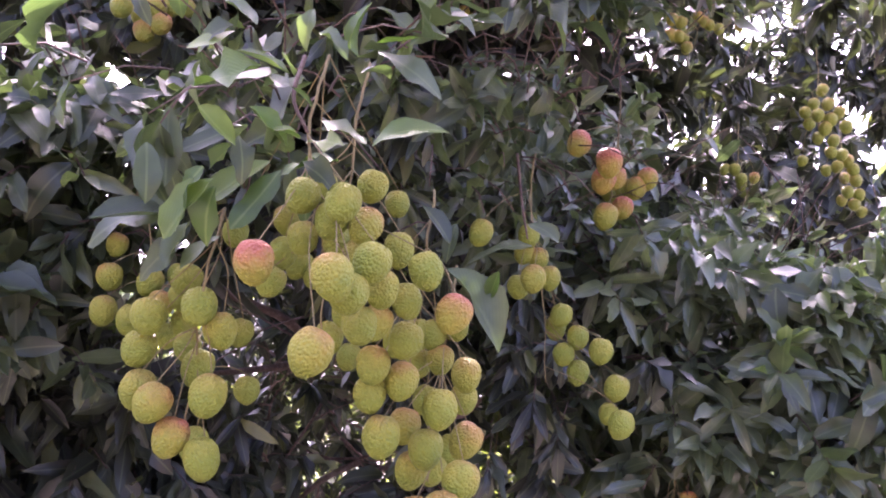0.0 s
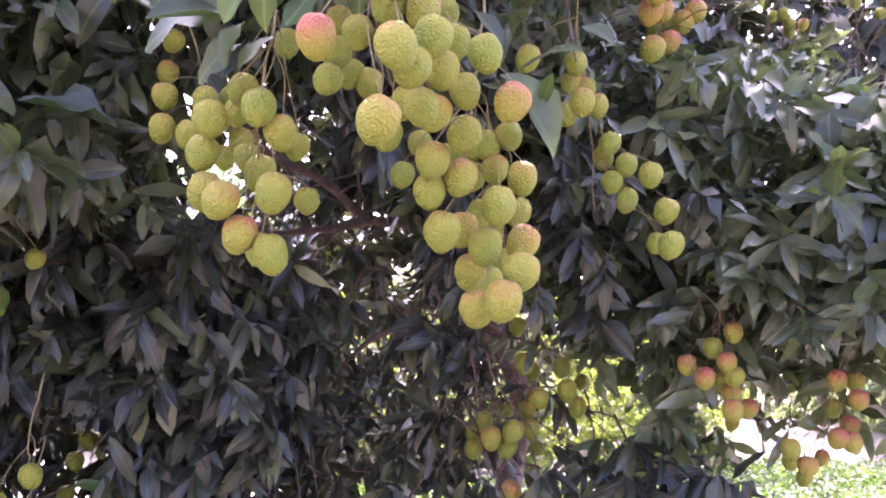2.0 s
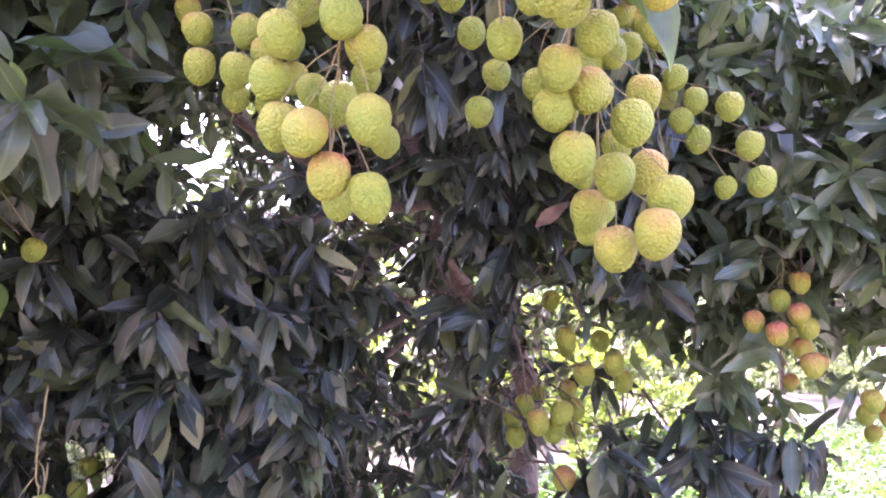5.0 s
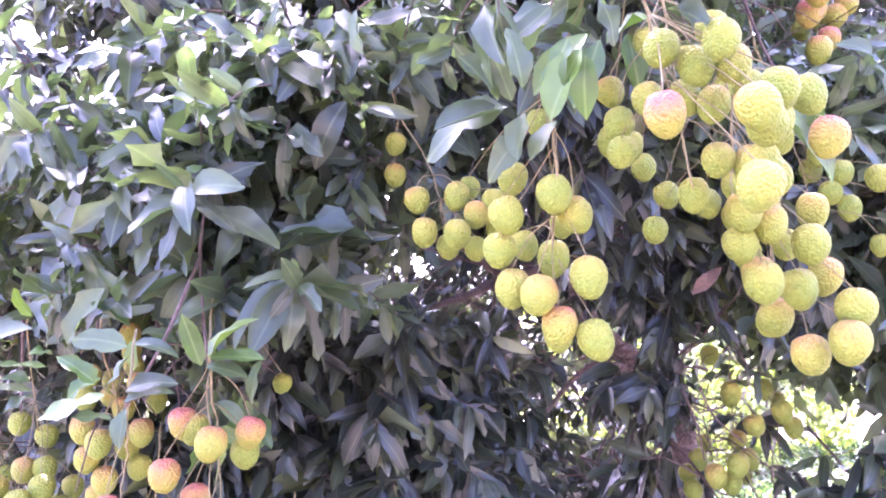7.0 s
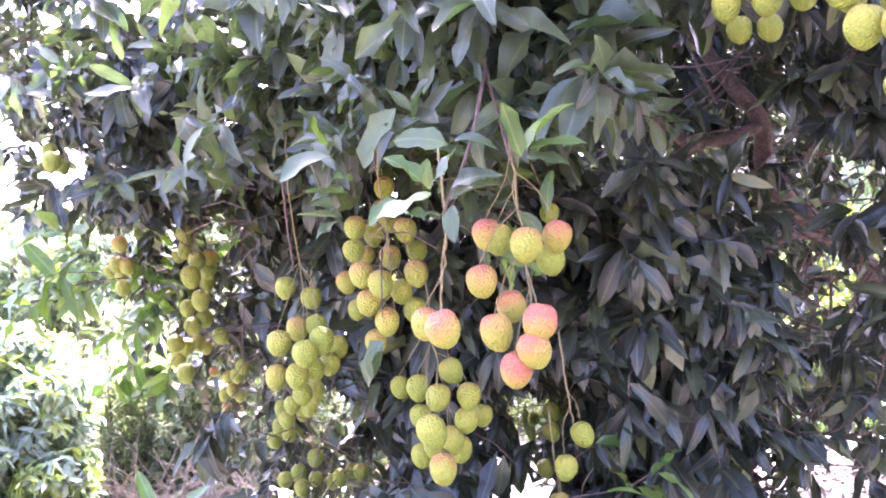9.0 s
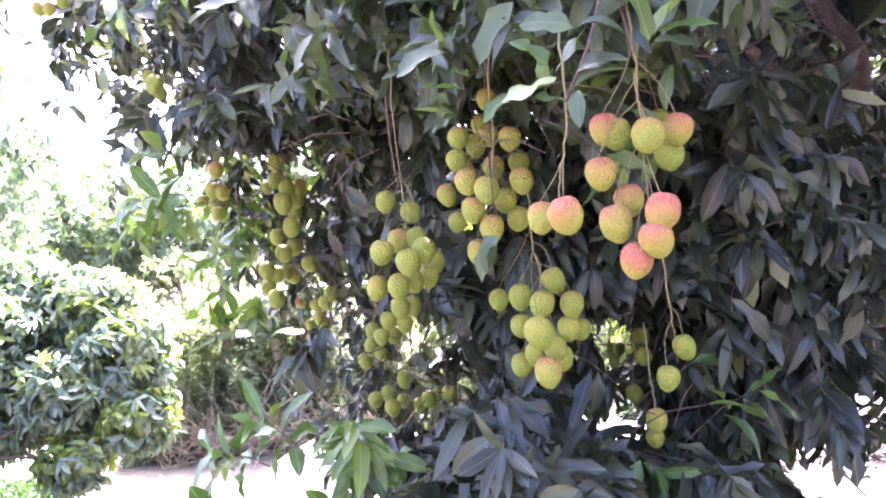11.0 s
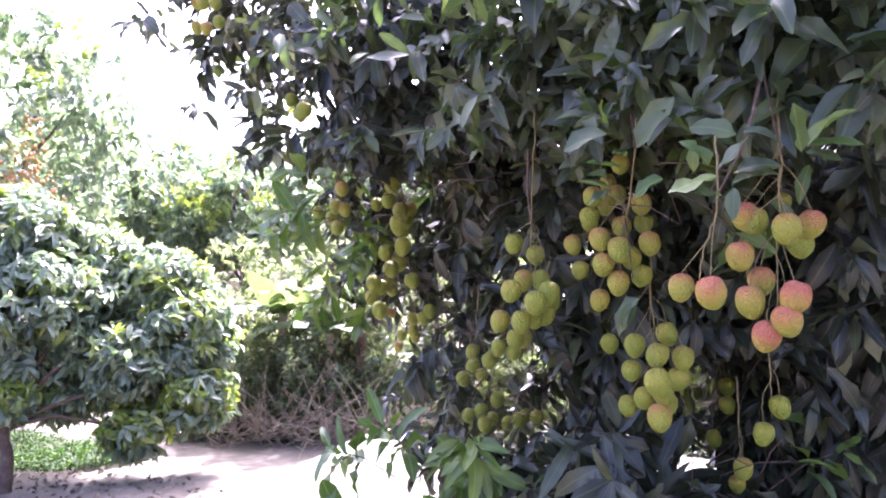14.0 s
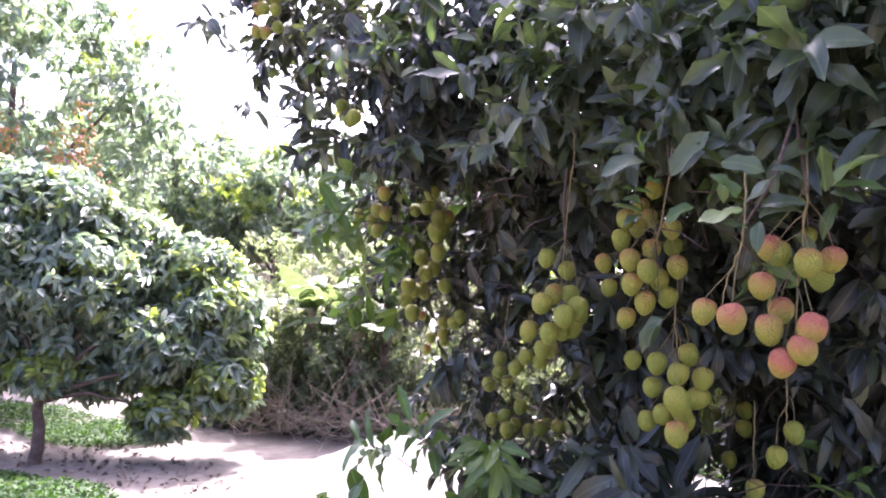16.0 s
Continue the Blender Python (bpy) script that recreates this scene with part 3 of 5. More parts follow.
bunch((-1.448, 1.646, 1.296), LABEL['under_bunch'], [
    (-1.1, 0.3, -7.0, 36, 1), (3.3, 2.2, -8.7, 36, 0), (1.4, -6.0, -10.3, 37, 1), (-3.6, -0.5, -13.8, 36, 0),
    (-2.7, 0.4, -23.3, 36, 1), (0.3, 1.6, -22.3, 36, 0), (2.3, -1.3, -25.2, 36, 1), (4.2, 3.1, -19.4, 36, 1),
    (0.1, 10.0, -25.5, 34, 0), (8.9, 5.3, -24.9, 36, 2), (8.4, 13.4, -24.9, 34, 1), (13.4, 7.2, -24.4, 36, 3),
    (3.9, 11.6, -26.9, 34, 1),
])
bunch((-0.744, 1.301, 1.228), LABEL['pair'], [
    (1.4, 1.2, -7.0, 36, 0), (-1.4, -3.2, -11.2, 36, 2),
])
bunch((-0.812, 1.463, 1.092), LABEL['shadow_pair'], [
    (0.9, -5.3, -7.0, 37, 4), (-0.9, 3.3, -12.0, 34, 3),
])
bunch((-1.855, 1.469, 1.982), LABEL['tip_bunch'], [
    (9.0, -11.9, -14.9, 38, 0), (-5.6, 3.9, -7.0, 34, 0), (-3.5, 5.0, -11.2, 34, 1),
])
bunch((-0.604, 1.244, 2.367), LABEL['corner_bunch'], [
    (-3.7, -5.7, -14.0, 36, 4), (-1.8, -2.1, -13.0, 36, 5), (0.5, -2.3, -11.7, 36, 5), (1.8, -1.7, -14.2, 36, 8),
    (-1.0, -1.4, -15.8, 36, 8), (1.7, 1.1, -9.1, 34, 5), (2.5, 5.1, -7.0, 33, 5),
])
bunch((-0.882, 1.829, 1.210), LABEL['shade_bunch'], [
    (3.4, -13.4, -10.6, 37, 1), (3.1, -8.6, -7.0, 36, 1), (-6.5, 19.0, -12.2, 30, 0), (-0.4, -7.5, -19.5, 36, 1),
])
bunch((1.003, 2.227, 2.855), LABEL['yellow_column'], [
    (0.0, -2.1, -7.0, 35, 4), (-2.0, -1.1, -11.5, 35, 3), (-2.4, -11.3, -16.2, 36, 5), (-4.2, -0.5, -14.4, 35, 2),
    (-4.9, -10.6, -19.8, 36, 3), (-1.0, -10.3, -20.4, 36, 3), (6.1, -0.4, -12.9, 35, 4), (-2.5, 0.4, -17.6, 35, 1),
    (-2.3, -9.7, -23.2, 36, 3), (3.7, -9.8, -21.9, 36, 2), (0.8, 1.4, -21.3, 35, 2), (2.2, 15.2, -23.5, 33, 1),
    (5.6, 1.6, -21.5, 35, 3), (5.2, 2.4, -25.0, 35, 2), (8.7, 2.6, -25.3, 35, 3),
])
bunch((1.157, 2.387, 2.695), LABEL['yellow_tail'], [
    (-2.0, -7.4, -8.4, 36, 4), (-5.0, -7.0, -10.6, 36, 3), (0.1, -6.8, -10.7, 36, 3), (3.9, 6.4, -8.5, 34, 5),
    (-2.5, 5.8, -7.0, 34, 2), (1.4, -6.0, -14.0, 36, 4), (-0.7, -5.2, -17.8, 36, 2), (2.9, -4.9, -18.2, 36, 2),
    (4.0, 8.1, -15.8, 34, 4), (1.9, -4.2, -21.3, 36, 3), (11.0, 9.0, -18.5, 34, 2),
])
bunch((0.712, 2.386, 3.200), LABEL['yellow_top'], [
    (-18.0, -17.8, -23.8, 36, 6), (-15.2, -17.6, -24.3, 36, 5), (-18.2, -16.7, -28.6, 36, 6), (-15.5, -16.6, -28.7, 36, 5),
    (-12.4, -15.7, -31.8, 36, 6), (-6.9, -6.1, -14.4, 34, 7), (-2.8, -5.4, -16.6, 34, 5), (0.5, -5.1, -17.4, 34, 3),
    (11.8, 8.9, -7.0, 32, 9), (-4.9, -5.7, -15.6, 34, 6), (-10.5, -4.4, -22.3, 34, 5),
])
bunch((0.833, 2.409, 2.652), LABEL['four_green'], [
    (-4.4, -9.0, -11.6, 36, 1), (-1.9, -8.3, -14.4, 36, 1), (-3.3, 3.5, -7.0, 34, 2), (6.7, 4.2, -8.3, 34, 7),
    (2.9, 4.7, -11.3, 34, 1),
])
bunch((0.118, 2.054, 2.924), LABEL['orange_few'], [
    (12.7, -5.1, -10.6, 36, 5), (15.8, -4.6, -12.0, 36, 6), (15.9, 5.3, -7.0, 34, 5), (-22.9, -5.3, -15.0, 36, 5),
    (-21.6, 4.7, -10.0, 34, 6),
])

bunch((-2.16, 1.46, 2.33), LABEL['edge_bunch'], [
    (-2.0, 0.0, -8.0, 34, 3), (1.5, 1.5, -9.5, 34, 5), (4.5, 0.5, -8.5, 34, 1), (-3.5, 1.0, -11.5, 34, 6),
    (0.0, -1.0, -12.5, 35, 4), (3.5, 0.0, -13.0, 34, 2), (-3.5, 0.5, -18.5, 33, 5), (-0.5, 1.0, -19.0, 33, 6), (3.0, 2.0, -17.5, 33, 1),
])

# ---- the lychee tree ----
rng = np.random.default_rng(5)
tree = tagged(new("lychee_tree"), "spreading lychee tree with drooping glossy dark leaves, full of fruit", "tree")
FRUIT = np.array([tuple(p) for p in FRUIT_PLACES])
VIEW_SIDES = (np.array((-0.08, 0.0, 1.42)), np.array((-0.4, 0.0, 1.45)), np.array((-0.75, -0.15, 1.45)))  # points near the camera's path, from which the fruit is kept in view


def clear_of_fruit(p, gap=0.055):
    """Which points neither touch a fruit nor hang between one and the camera's path."""
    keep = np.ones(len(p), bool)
    for side in VIEW_SIDES:
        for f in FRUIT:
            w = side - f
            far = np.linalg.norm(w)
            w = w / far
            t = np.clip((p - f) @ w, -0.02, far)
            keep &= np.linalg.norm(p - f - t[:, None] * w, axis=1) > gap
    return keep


def sprays(blobs, count=9, reach=0.15, seed=1, droop=0.5, size=(0.055, 0.095), gather=0.05):
    """Shoots with whorls of leaves in ellipsoid clumps: leaf bases, directions, facing, lengths, and the twigs' lines."""
    r = np.random.default_rng(seed)
    base, way, face, long_, lines = [], [], [], [], []
    for cx, cy, cz, rx, ry, rz, n in blobs:
        for k in range(n):
            if k % 6 == 0:  # a new bough of the clump
                q = r.normal(size=3)
                q *= r.uniform(0.1, 1.0) ** 0.45 / np.linalg.norm(q)
                heart = np.array((cx, cy, cz)) + q * (rx, ry, rz)
            p = heart + r.normal(size=3) * gather
            sag = droop * r.uniform(0.35, 1.5)
            axis = q * (0.7, 0.4, 0.35) + (p - heart) * 6.0 + (0, -0.5, 0.12 - 0.35 * droop) + r.normal(size=3) * 0.38
            axis /= np.linalg.norm(axis)
            long = reach * r.uniform(0.6, 1.25)
            lines.append((p, p + axis * long * 0.5 + (0, 0, 0.012), p + axis * long))
            m = int(r.integers(count - 2, count + 3))
            a = np.linspace(0, 1, m)
            turn = r.uniform(0, 6.28) + np.arange(m) * 2.4
            side = np.cross(axis, (0.3, 0.2, 1.0))
            side /= np.linalg.norm(side) + 1e-6
            other = np.cross(axis, side)
            out = side * np.cos(turn)[:, None] + other * np.sin(turn)[:, None]
            d = axis * (0.25 + 0.75 * a * r.uniform(0.6, 1.2, m))[:, None] + out * (1.05 - 0.35 * a)[:, None] + r.normal(size=(m, 3)) * 0.24
            d[:, 2] -= sag
            base.append(p + axis * (long * (0.5 + 0.5 * a))[:, None])
            way.append(d)
            face.append(axis * 0.8 + (0, -0.2, 0.8) + r.normal(size=(m, 3)) * 0.42)
            long_.append(r.uniform(*size, m) * r.uniform(0.8, 1.15) * (1.05 - 0.25 * a))
    return np.concatenate(base), np.concatenate(way), np.concatenate(face), np.concatenate(long_), lines


NEAR_LEAVES = [
    (-0.26, 0.85, 1.99, 0.17, 0.10, 0.07, 40),
    (-0.60, 1.18, 1.95, 0.17, 0.16, 0.15, 70),
    (-0.01, 1.26, 2.16, 0.19, 0.15, 0.17, 64),
    (0.18, 1.24, 2.27, 0.15, 0.12, 0.09, 40),
    (-0.16, 1.09, 2.21, 0.22, 0.15, 0.06, 40),
    (-0.96, 1.25, 1.87, 0.25, 0.18, 0.17, 110),
    (-0.59, 1.14, 1.90, 0.13, 0.15, 0.09, 55),
    (-0.73, 1.10, 1.72, 0.11, 0.12, 0.08, 30),
    (-0.68, 1.18, 1.75, 0.12, 0.15, 0.10, 36),
    (-1.08, 1.32, 1.82, 0.24, 0.20, 0.18, 92),
    (-0.94, 1.17, 1.65, 0.18, 0.10, 0.05, 34),
]
RIGHT_LEAVES = [
    (0.74, 1.76, 1.90, 0.28, 0.20, 0.29, 130),
    (0.75, 1.96, 1.75, 0.24, 0.20, 0.26, 100),
    (0.39, 1.97, 1.53, 0.19, 0.20, 0.30, 80),
    (0.81, 2.27, 2.22, 0.29, 0.20, 0.19, 50),
    (0.76, 1.98, 1.51, 0.20, 0.12, 0.12, 34),
    (0.40, 1.99, 1.85, 0.17, 0.20, 0.21, 60),
    (0.98, 1.75, 1.72, 0.2, 0.15, 0.25, 60),
    (0.62, 1.62, 1.86, 0.22, 0.14, 0.2, 60),
    (0.21, 1.68, 2.17, 0.19, 0.15, 0.20, 60),
    (0.15, 1.93, 2.31, 0.22, 0.20, 0.16, 44),
]
INNER_LEAVES = [
    (-1.00, 2.04, 0.96, 0.37, 0.20, 0.19, 70),
    (-0.87, 1.94, 0.75, 0.36, 0.15, 0.08, 60),
    (-1.03, 1.87, 0.81, 0.46, 0.15, 0.08, 70),
    (-1.14, 1.73, 0.92, 0.36, 0.15, 0.09, 50),
    (-0.31, 1.44, 2.01, 0.21, 0.15, 0.13, 50),
    (0.17, 1.74, 1.89, 0.25, 0.20, 0.29, 70),
    (-0.79, 1.85, 1.36, 0.27, 0.25, 0.28, 140),
    (0.04, 1.96, 1.49, 0.15, 0.20, 0.27, 58),
    (0.37, 1.95, 1.16, 0.24, 0.12, 0.07, 36),
]
INNER_LEAVES += [
    (-0.21, 2.14, 1.09, 0.17, 0.15, 0.07, 16),
    (-0.81, 1.69, 1.43, 0.33, 0.25, 0.21, 130),
    (-0.65, 1.76, 1.25, 0.21, 0.20, 0.26, 130),
    (-1.24, 1.64, 1.31, 0.25, 0.20, 0.25, 90),
    (-0.64, 1.91, 1.15, 0.17, 0.20, 0.35, 120),
    (-1.04, 1.43, 0.96, 0.25, 0.15, 0.08, 60),
    (-0.06, 2.57, 1.07, 0.08, 0.12, 0.13, 14),
    (-0.47, 2.6, 1.1, 0.2, 0.2, 0.2, 40),
]
LEFT_LEAVES = [
    (-0.92, 1.70, 1.68, 0.15, 0.20, 0.27, 56),
    (-1.05, 1.72, 2.42, 0.24, 0.20, 0.11, 22),
    (-1.48, 1.79, 2.26, 0.23, 0.25, 0.16, 22),
    (-1.62, 1.58, 1.97, 0.30, 0.25, 0.20, 110),
    (-1.52, 1.62, 1.75, 0.17, 0.20, 0.27, 60),
    (-1.22, 1.63, 1.81, 0.39, 0.25, 0.18, 105),
    (-2.18, 1.97, 2.23, 0.18, 0.20, 0.15, 46),
    (-2.34, 1.92, 1.90, 0.03, 0.04, 0.05, 6),
    (-2.2, 1.58, 2.32, 0.1, 0.12, 0.09, 24),
    (-2.0, 1.7, 2.3, 0.16, 0.15, 0.14, 36),
    (-1.84, 1.92, 1.79, 0.18, 0.15, 0.22, 44),
    (-1.62, 1.82, 1.38, 0.14, 0.20, 0.23, 34),
    (-1.46, 1.68, 1.06, 0.08, 0.15, 0.14, 20),
]
LEFT_LEAVES += [
    (-1.83, 2.13, 1.60, 0.16, 0.20, 0.31, 50),
    (-1.78, 2.25, 1.62, 0.2, 0.15, 0.36, 60),
    (-1.66, 2.13, 1.18, 0.11, 0.20, 0.21, 36),
]
BACK_LEAVES = [
    (-0.42, 3.36, 1.61, 0.55, 0.40, 0.5, 100),
    (1.85, 3.70, 2.79, 0.30, 0.40, 0.30, 110),
    (0.01, 3.96, 2.01, 0.34, 0.40, 0.39, 60),
    (1.61, 3.99, 3.68, 0.72, 0.80, 0.69, 330),
    (1.2, 3.15, 2.55, 0.5, 0.3, 0.33, 150),
    (-0.66, 3.43, 2.17, 0.54, 0.40, 0.49, 40),
    (-0.94, 3.57, 1.73, 0.61, 0.40, 0.33, 44),
    (-1.07, 2.65, 1.81, 0.57, 0.40, 0.25, 34),
    (-0.27, 2.92, 2.38, 0.63, 0.40, 0.27, 40),
    (-0.60, 4.01, 1.34, 0.74, 0.50, 0.55, 120),
    (-0.60, 4.01, 1.87, 0.87, 0.50, 0.58, 30),
    (0.29, 4.54, 2.31, 0.67, 0.50, 0.49, 40),
]
BACK_LEAVES += [
    (0.37, 4.85, 1.51, 0.38, 0.40, 0.64, 12),
    (-2.36, 2.94, 3.13, 0.49, 0.40, 0.22, 26),
    (0.52, 2.48, 2.05, 0.24, 0.30, 0.37, 44),
    (0.36, 2.48, 1.98, 0.31, 0.30, 0.35, 34),
    (-1.39, 2.32, 2.06, 0.20, 0.30, 0.23, 14),
]
YOUNG_LEAVES = [
    (-1.43, 1.31, 0.94, 0.08, 0.10, 0.05, 18),
    (-1.73, 1.62, 1.72, 0.07, 0.10, 0.15, 7),
    (-0.08, 1.18, 2.28, 0.24, 0.15, 0.04, 8),
    (-0.98, 1.13, 1.60, 0.10, 0.10, 0.05, 6),
    (-0.78, 1.36, 1.70, 0.09, 0.15, 0.12, 8),
    (-0.99, 1.39, 0.99, 0.21, 0.10, 0.07, 9),
    (-1.79, 1.83, 1.74, 0.10, 0.12, 0.18, 9),
    (-1.88, 1.88, 1.63, 0.09, 0.12, 0.20, 9),
]

def crown(blobs, mat, seed, count=13, singles=0, single_mat=None, droop=0.5, reach=0.15, size=(0.062, 0.11), slim=0.31, fine=8, gather=0.05):
    base, way, face, long, lines = sprays(blobs, count, reach, seed, droop, size, gather)
    d = way / np.linalg.norm(way, axis=1, keepdims=True)
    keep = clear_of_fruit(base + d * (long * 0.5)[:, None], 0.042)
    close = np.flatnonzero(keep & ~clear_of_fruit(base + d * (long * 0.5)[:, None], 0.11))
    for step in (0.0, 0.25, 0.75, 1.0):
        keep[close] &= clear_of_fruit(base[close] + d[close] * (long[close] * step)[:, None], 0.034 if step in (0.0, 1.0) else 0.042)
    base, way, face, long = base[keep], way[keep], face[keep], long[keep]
    if singles:
        order = np.argsort(base[:, 1])
        first, rest = order[:singles], order[singles:]
        for i in first:
            v, f, uv = leaves_mesh(np.zeros((1, 3)), way[i:i + 1], face[i:i + 1], long[i:i + 1], long[i:i + 1] * 0.34, 8, rng)
            ob = part("leaf", v, [tuple(int(k) for k in q) for q in f], single_mat, tree, uv=uv)
            ob.location = base[i]
        base, way, face, long = base[rest], way[rest], face[rest], long[rest]
    v, f, uv = leaves_mesh(base, way, face, long, long * slim * rng.uniform(0.75, 1.35, len(long)), fine, rng)
    tagged(quick("foliage", v, f, mat, tree, "", uv), kind="stuff")
    verts, faces = [], []
    for line in lines:
        tube(verts, faces, line, 0.0017, 0.001, 3)
    tagged(part("twig", verts, faces, BARK, tree), kind="stuff")


crown(NEAR_LEAVES, LEAF_OUTER_LIT, 21, count=9, singles=140, single_mat=LEAF_ONE, droop=0.45, reach=0.1, size=(0.055, 0.108), slim=0.28)
crown(RIGHT_LEAVES, LEAF_SHEEN, 22, count=10, singles=70, single_mat=LEAF_ONE, droop=0.3, size=(0.075, 0.125), slim=0.25)
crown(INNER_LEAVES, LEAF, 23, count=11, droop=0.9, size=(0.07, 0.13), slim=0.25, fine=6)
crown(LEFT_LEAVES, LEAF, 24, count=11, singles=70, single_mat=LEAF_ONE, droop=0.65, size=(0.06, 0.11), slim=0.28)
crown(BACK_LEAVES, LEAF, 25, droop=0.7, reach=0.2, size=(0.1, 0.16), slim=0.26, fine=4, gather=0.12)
crown(YOUNG_LEAVES, LEAF_YOUNG, 26, count=9, droop=0.4, size=(0.08, 0.12), slim=0.27)
# the crown's roof, mostly out of view, added to shade fruit, leaves and ground
SHADE_ROOF = [(-0.35, 3.3, 3.0, 1.25, 1.15, 0.45, 620), (0.0, 4.8, 2.5, 1.7, 0.6, 0.6, 170), (0.3, 6.8, 2.7, 1.8, 1.1, 0.4, 280),
        (0.5, 2.95, 3.65, 0.8, 0.8, 0.3, 110), (-0.5, 2.35, 3.15, 1.1, 0.6, 0.25, 300), (-1.35, 2.15, 3.0, 0.6, 0.55, 0.25, 140), (-0.3, 1.4, 3.1, 0.9, 0.5, 0.22, 80)]
crown(SHADE_ROOF, LEAF, 27, droop=0.4, reach=0.22, size=(0.12, 0.18), slim=0.33, fine=4, gather=0.14)

SPRAY_OVER_MAIN = [
    (-0.221, 0.661, 1.827, -0.251, 0.635, 1.847, 1),
    (-0.267, 0.649, 1.873, -0.203, 0.627, 1.889, 1),
    (-0.237, 0.647, 1.883, -0.188, 0.627, 1.888, 0),
    (-0.181, 0.646, 1.896, -0.224, 0.622, 1.905, 0),
    (-0.177, 0.647, 1.895, -0.183, 0.623, 1.906, 0),
    (-0.157, 0.653, 1.871, -0.171, 0.630, 1.880, 0),
    (-0.158, 0.661, 1.839, -0.122, 0.641, 1.841, 1),
    (-0.164, 0.660, 1.841, -0.182, 0.638, 1.845, 1),
    (-0.175, 0.662, 1.833, -0.206, 0.635, 1.853, 1),
    (-0.121, 0.643, 1.920, -0.136, 0.614, 1.955, 1),
    (-0.108, 0.640, 1.934, -0.069, 0.622, 1.931, 1),
    (-0.104, 0.642, 1.926, -0.037, 0.629, 1.903, 0),
    (-0.160, 0.638, 1.936, -0.126, 0.622, 1.921, 0),
]
SPRAY_BESIDE_MAIN = [
    (-0.093, 0.666, 1.913, -0.114, 0.643, 1.921, 0),
    (-0.101, 0.681, 1.851, -0.051, 0.652, 1.892, 1),
    (-0.153, 0.675, 1.868, -0.105, 0.661, 1.846, 0),
    (-0.254, 0.685, 1.811, -0.289, 0.676, 1.755, 1),
    (-0.243, 0.687, 1.801, -0.281, 0.680, 1.742, 1),
    (-0.240, 0.689, 1.795, -0.250, 0.681, 1.740, 1),
    (-0.225, 0.678, 1.843, -0.204, 0.668, 1.803, 0),
    (-0.166, 0.684, 1.827, -0.121, 0.669, 1.812, 0),
    (-0.241, 0.654, 1.940, -0.275, 0.636, 1.925, 0),
    (-0.242, 0.655, 1.936, -0.273, 0.641, 1.905, 1),
    (-0.254, 0.649, 1.963, -0.217, 0.636, 1.936, 0),
    (-0.309, 0.679, 1.825, -0.291, 0.672, 1.770, 0),
    (-0.173, 0.651, 1.965, -0.177, 0.638, 1.930, 0),
]
SPRAY_OVER_RED = [
    (-0.758, 0.824, 1.570, -0.800, 0.789, 1.595, 0),
    (-0.751, 0.825, 1.573, -0.703, 0.818, 1.573, 0),
    (-0.793, 0.817, 1.533, -0.813, 0.787, 1.568, 1),
    (-0.784, 0.820, 1.527, -0.743, 0.808, 1.560, 0),
    (-0.785, 0.820, 1.520, -0.839, 0.786, 1.500, 1),
    (-0.763, 0.826, 1.521, -0.712, 0.818, 1.546, 0),
    (-0.766, 0.827, 1.508, -0.714, 0.819, 1.531, 0),
    (-0.764, 0.828, 1.503, -0.768, 0.810, 1.463, 0),
    (-0.779, 0.824, 1.494, -0.807, 0.795, 1.504, 0),
    (-0.677, 0.849, 1.551, -0.632, 0.835, 1.608, 1),
    (-0.684, 0.847, 1.545, -0.692, 0.819, 1.600, 1),
    (-0.674, 0.849, 1.553, -0.611, 0.846, 1.555, 1),
    (-0.678, 0.849, 1.544, -0.631, 0.842, 1.538, 0),
]
SPRAY_BY_TALL = [
    (-0.670, 0.997, 1.548, -0.692, 0.974, 1.500, 1),
    (-0.726, 0.985, 1.499, -0.684, 0.978, 1.478, 0),
    (-0.939, 0.915, 1.607, -1.000, 0.877, 1.600, 0),
    (-0.939, 0.913, 1.623, -0.959, 0.884, 1.655, 1),
    (-0.924, 0.923, 1.558, -0.967, 0.890, 1.562, 1),
    (-0.942, 0.921, 1.529, -0.982, 0.888, 1.534, 0),
    (-0.942, 0.921, 1.524, -0.966, 0.895, 1.508, 0),
    (-0.945, 0.919, 1.540, -0.959, 0.893, 1.553, 0),
    (-0.911, 0.945, 1.363, -0.950, 0.916, 1.324, 0),
    (-0.915, 0.944, 1.358, -0.933, 0.921, 1.322, 0),
    (-0.588, 1.014, 1.619, -0.644, 0.977, 1.615, 0),
    (-0.900, 0.928, 1.585, -0.847, 0.916, 1.651, 0),
    (-0.917, 0.924, 1.572, -0.929, 0.899, 1.587, 1),
]
SPRAY_OVER_LEFT = [
    (-0.316, 0.802, 1.792, -0.411, 0.771, 1.786, 0),
    (-0.327, 0.800, 1.799, -0.354, 0.769, 1.846, 0),
    (-0.312, 0.802, 1.798, -0.325, 0.774, 1.838, 0),
    (-0.299, 0.805, 1.785, -0.314, 0.791, 1.733, 0),
    (-0.322, 0.802, 1.789, -0.392, 0.775, 1.770, 0),
    (-0.301, 0.809, 1.761, -0.349, 0.787, 1.730, 0),
    (-0.267, 0.811, 1.774, -0.302, 0.792, 1.738, 0),
    (-0.227, 0.803, 1.863, -0.291, 0.783, 1.804, 1),
    (-0.154, 0.810, 1.876, -0.213, 0.785, 1.860, 1),
    (-0.215, 0.806, 1.856, -0.246, 0.792, 1.781, 1),
    (-0.185, 0.809, 1.860, -0.178, 0.798, 1.800, 1),
]
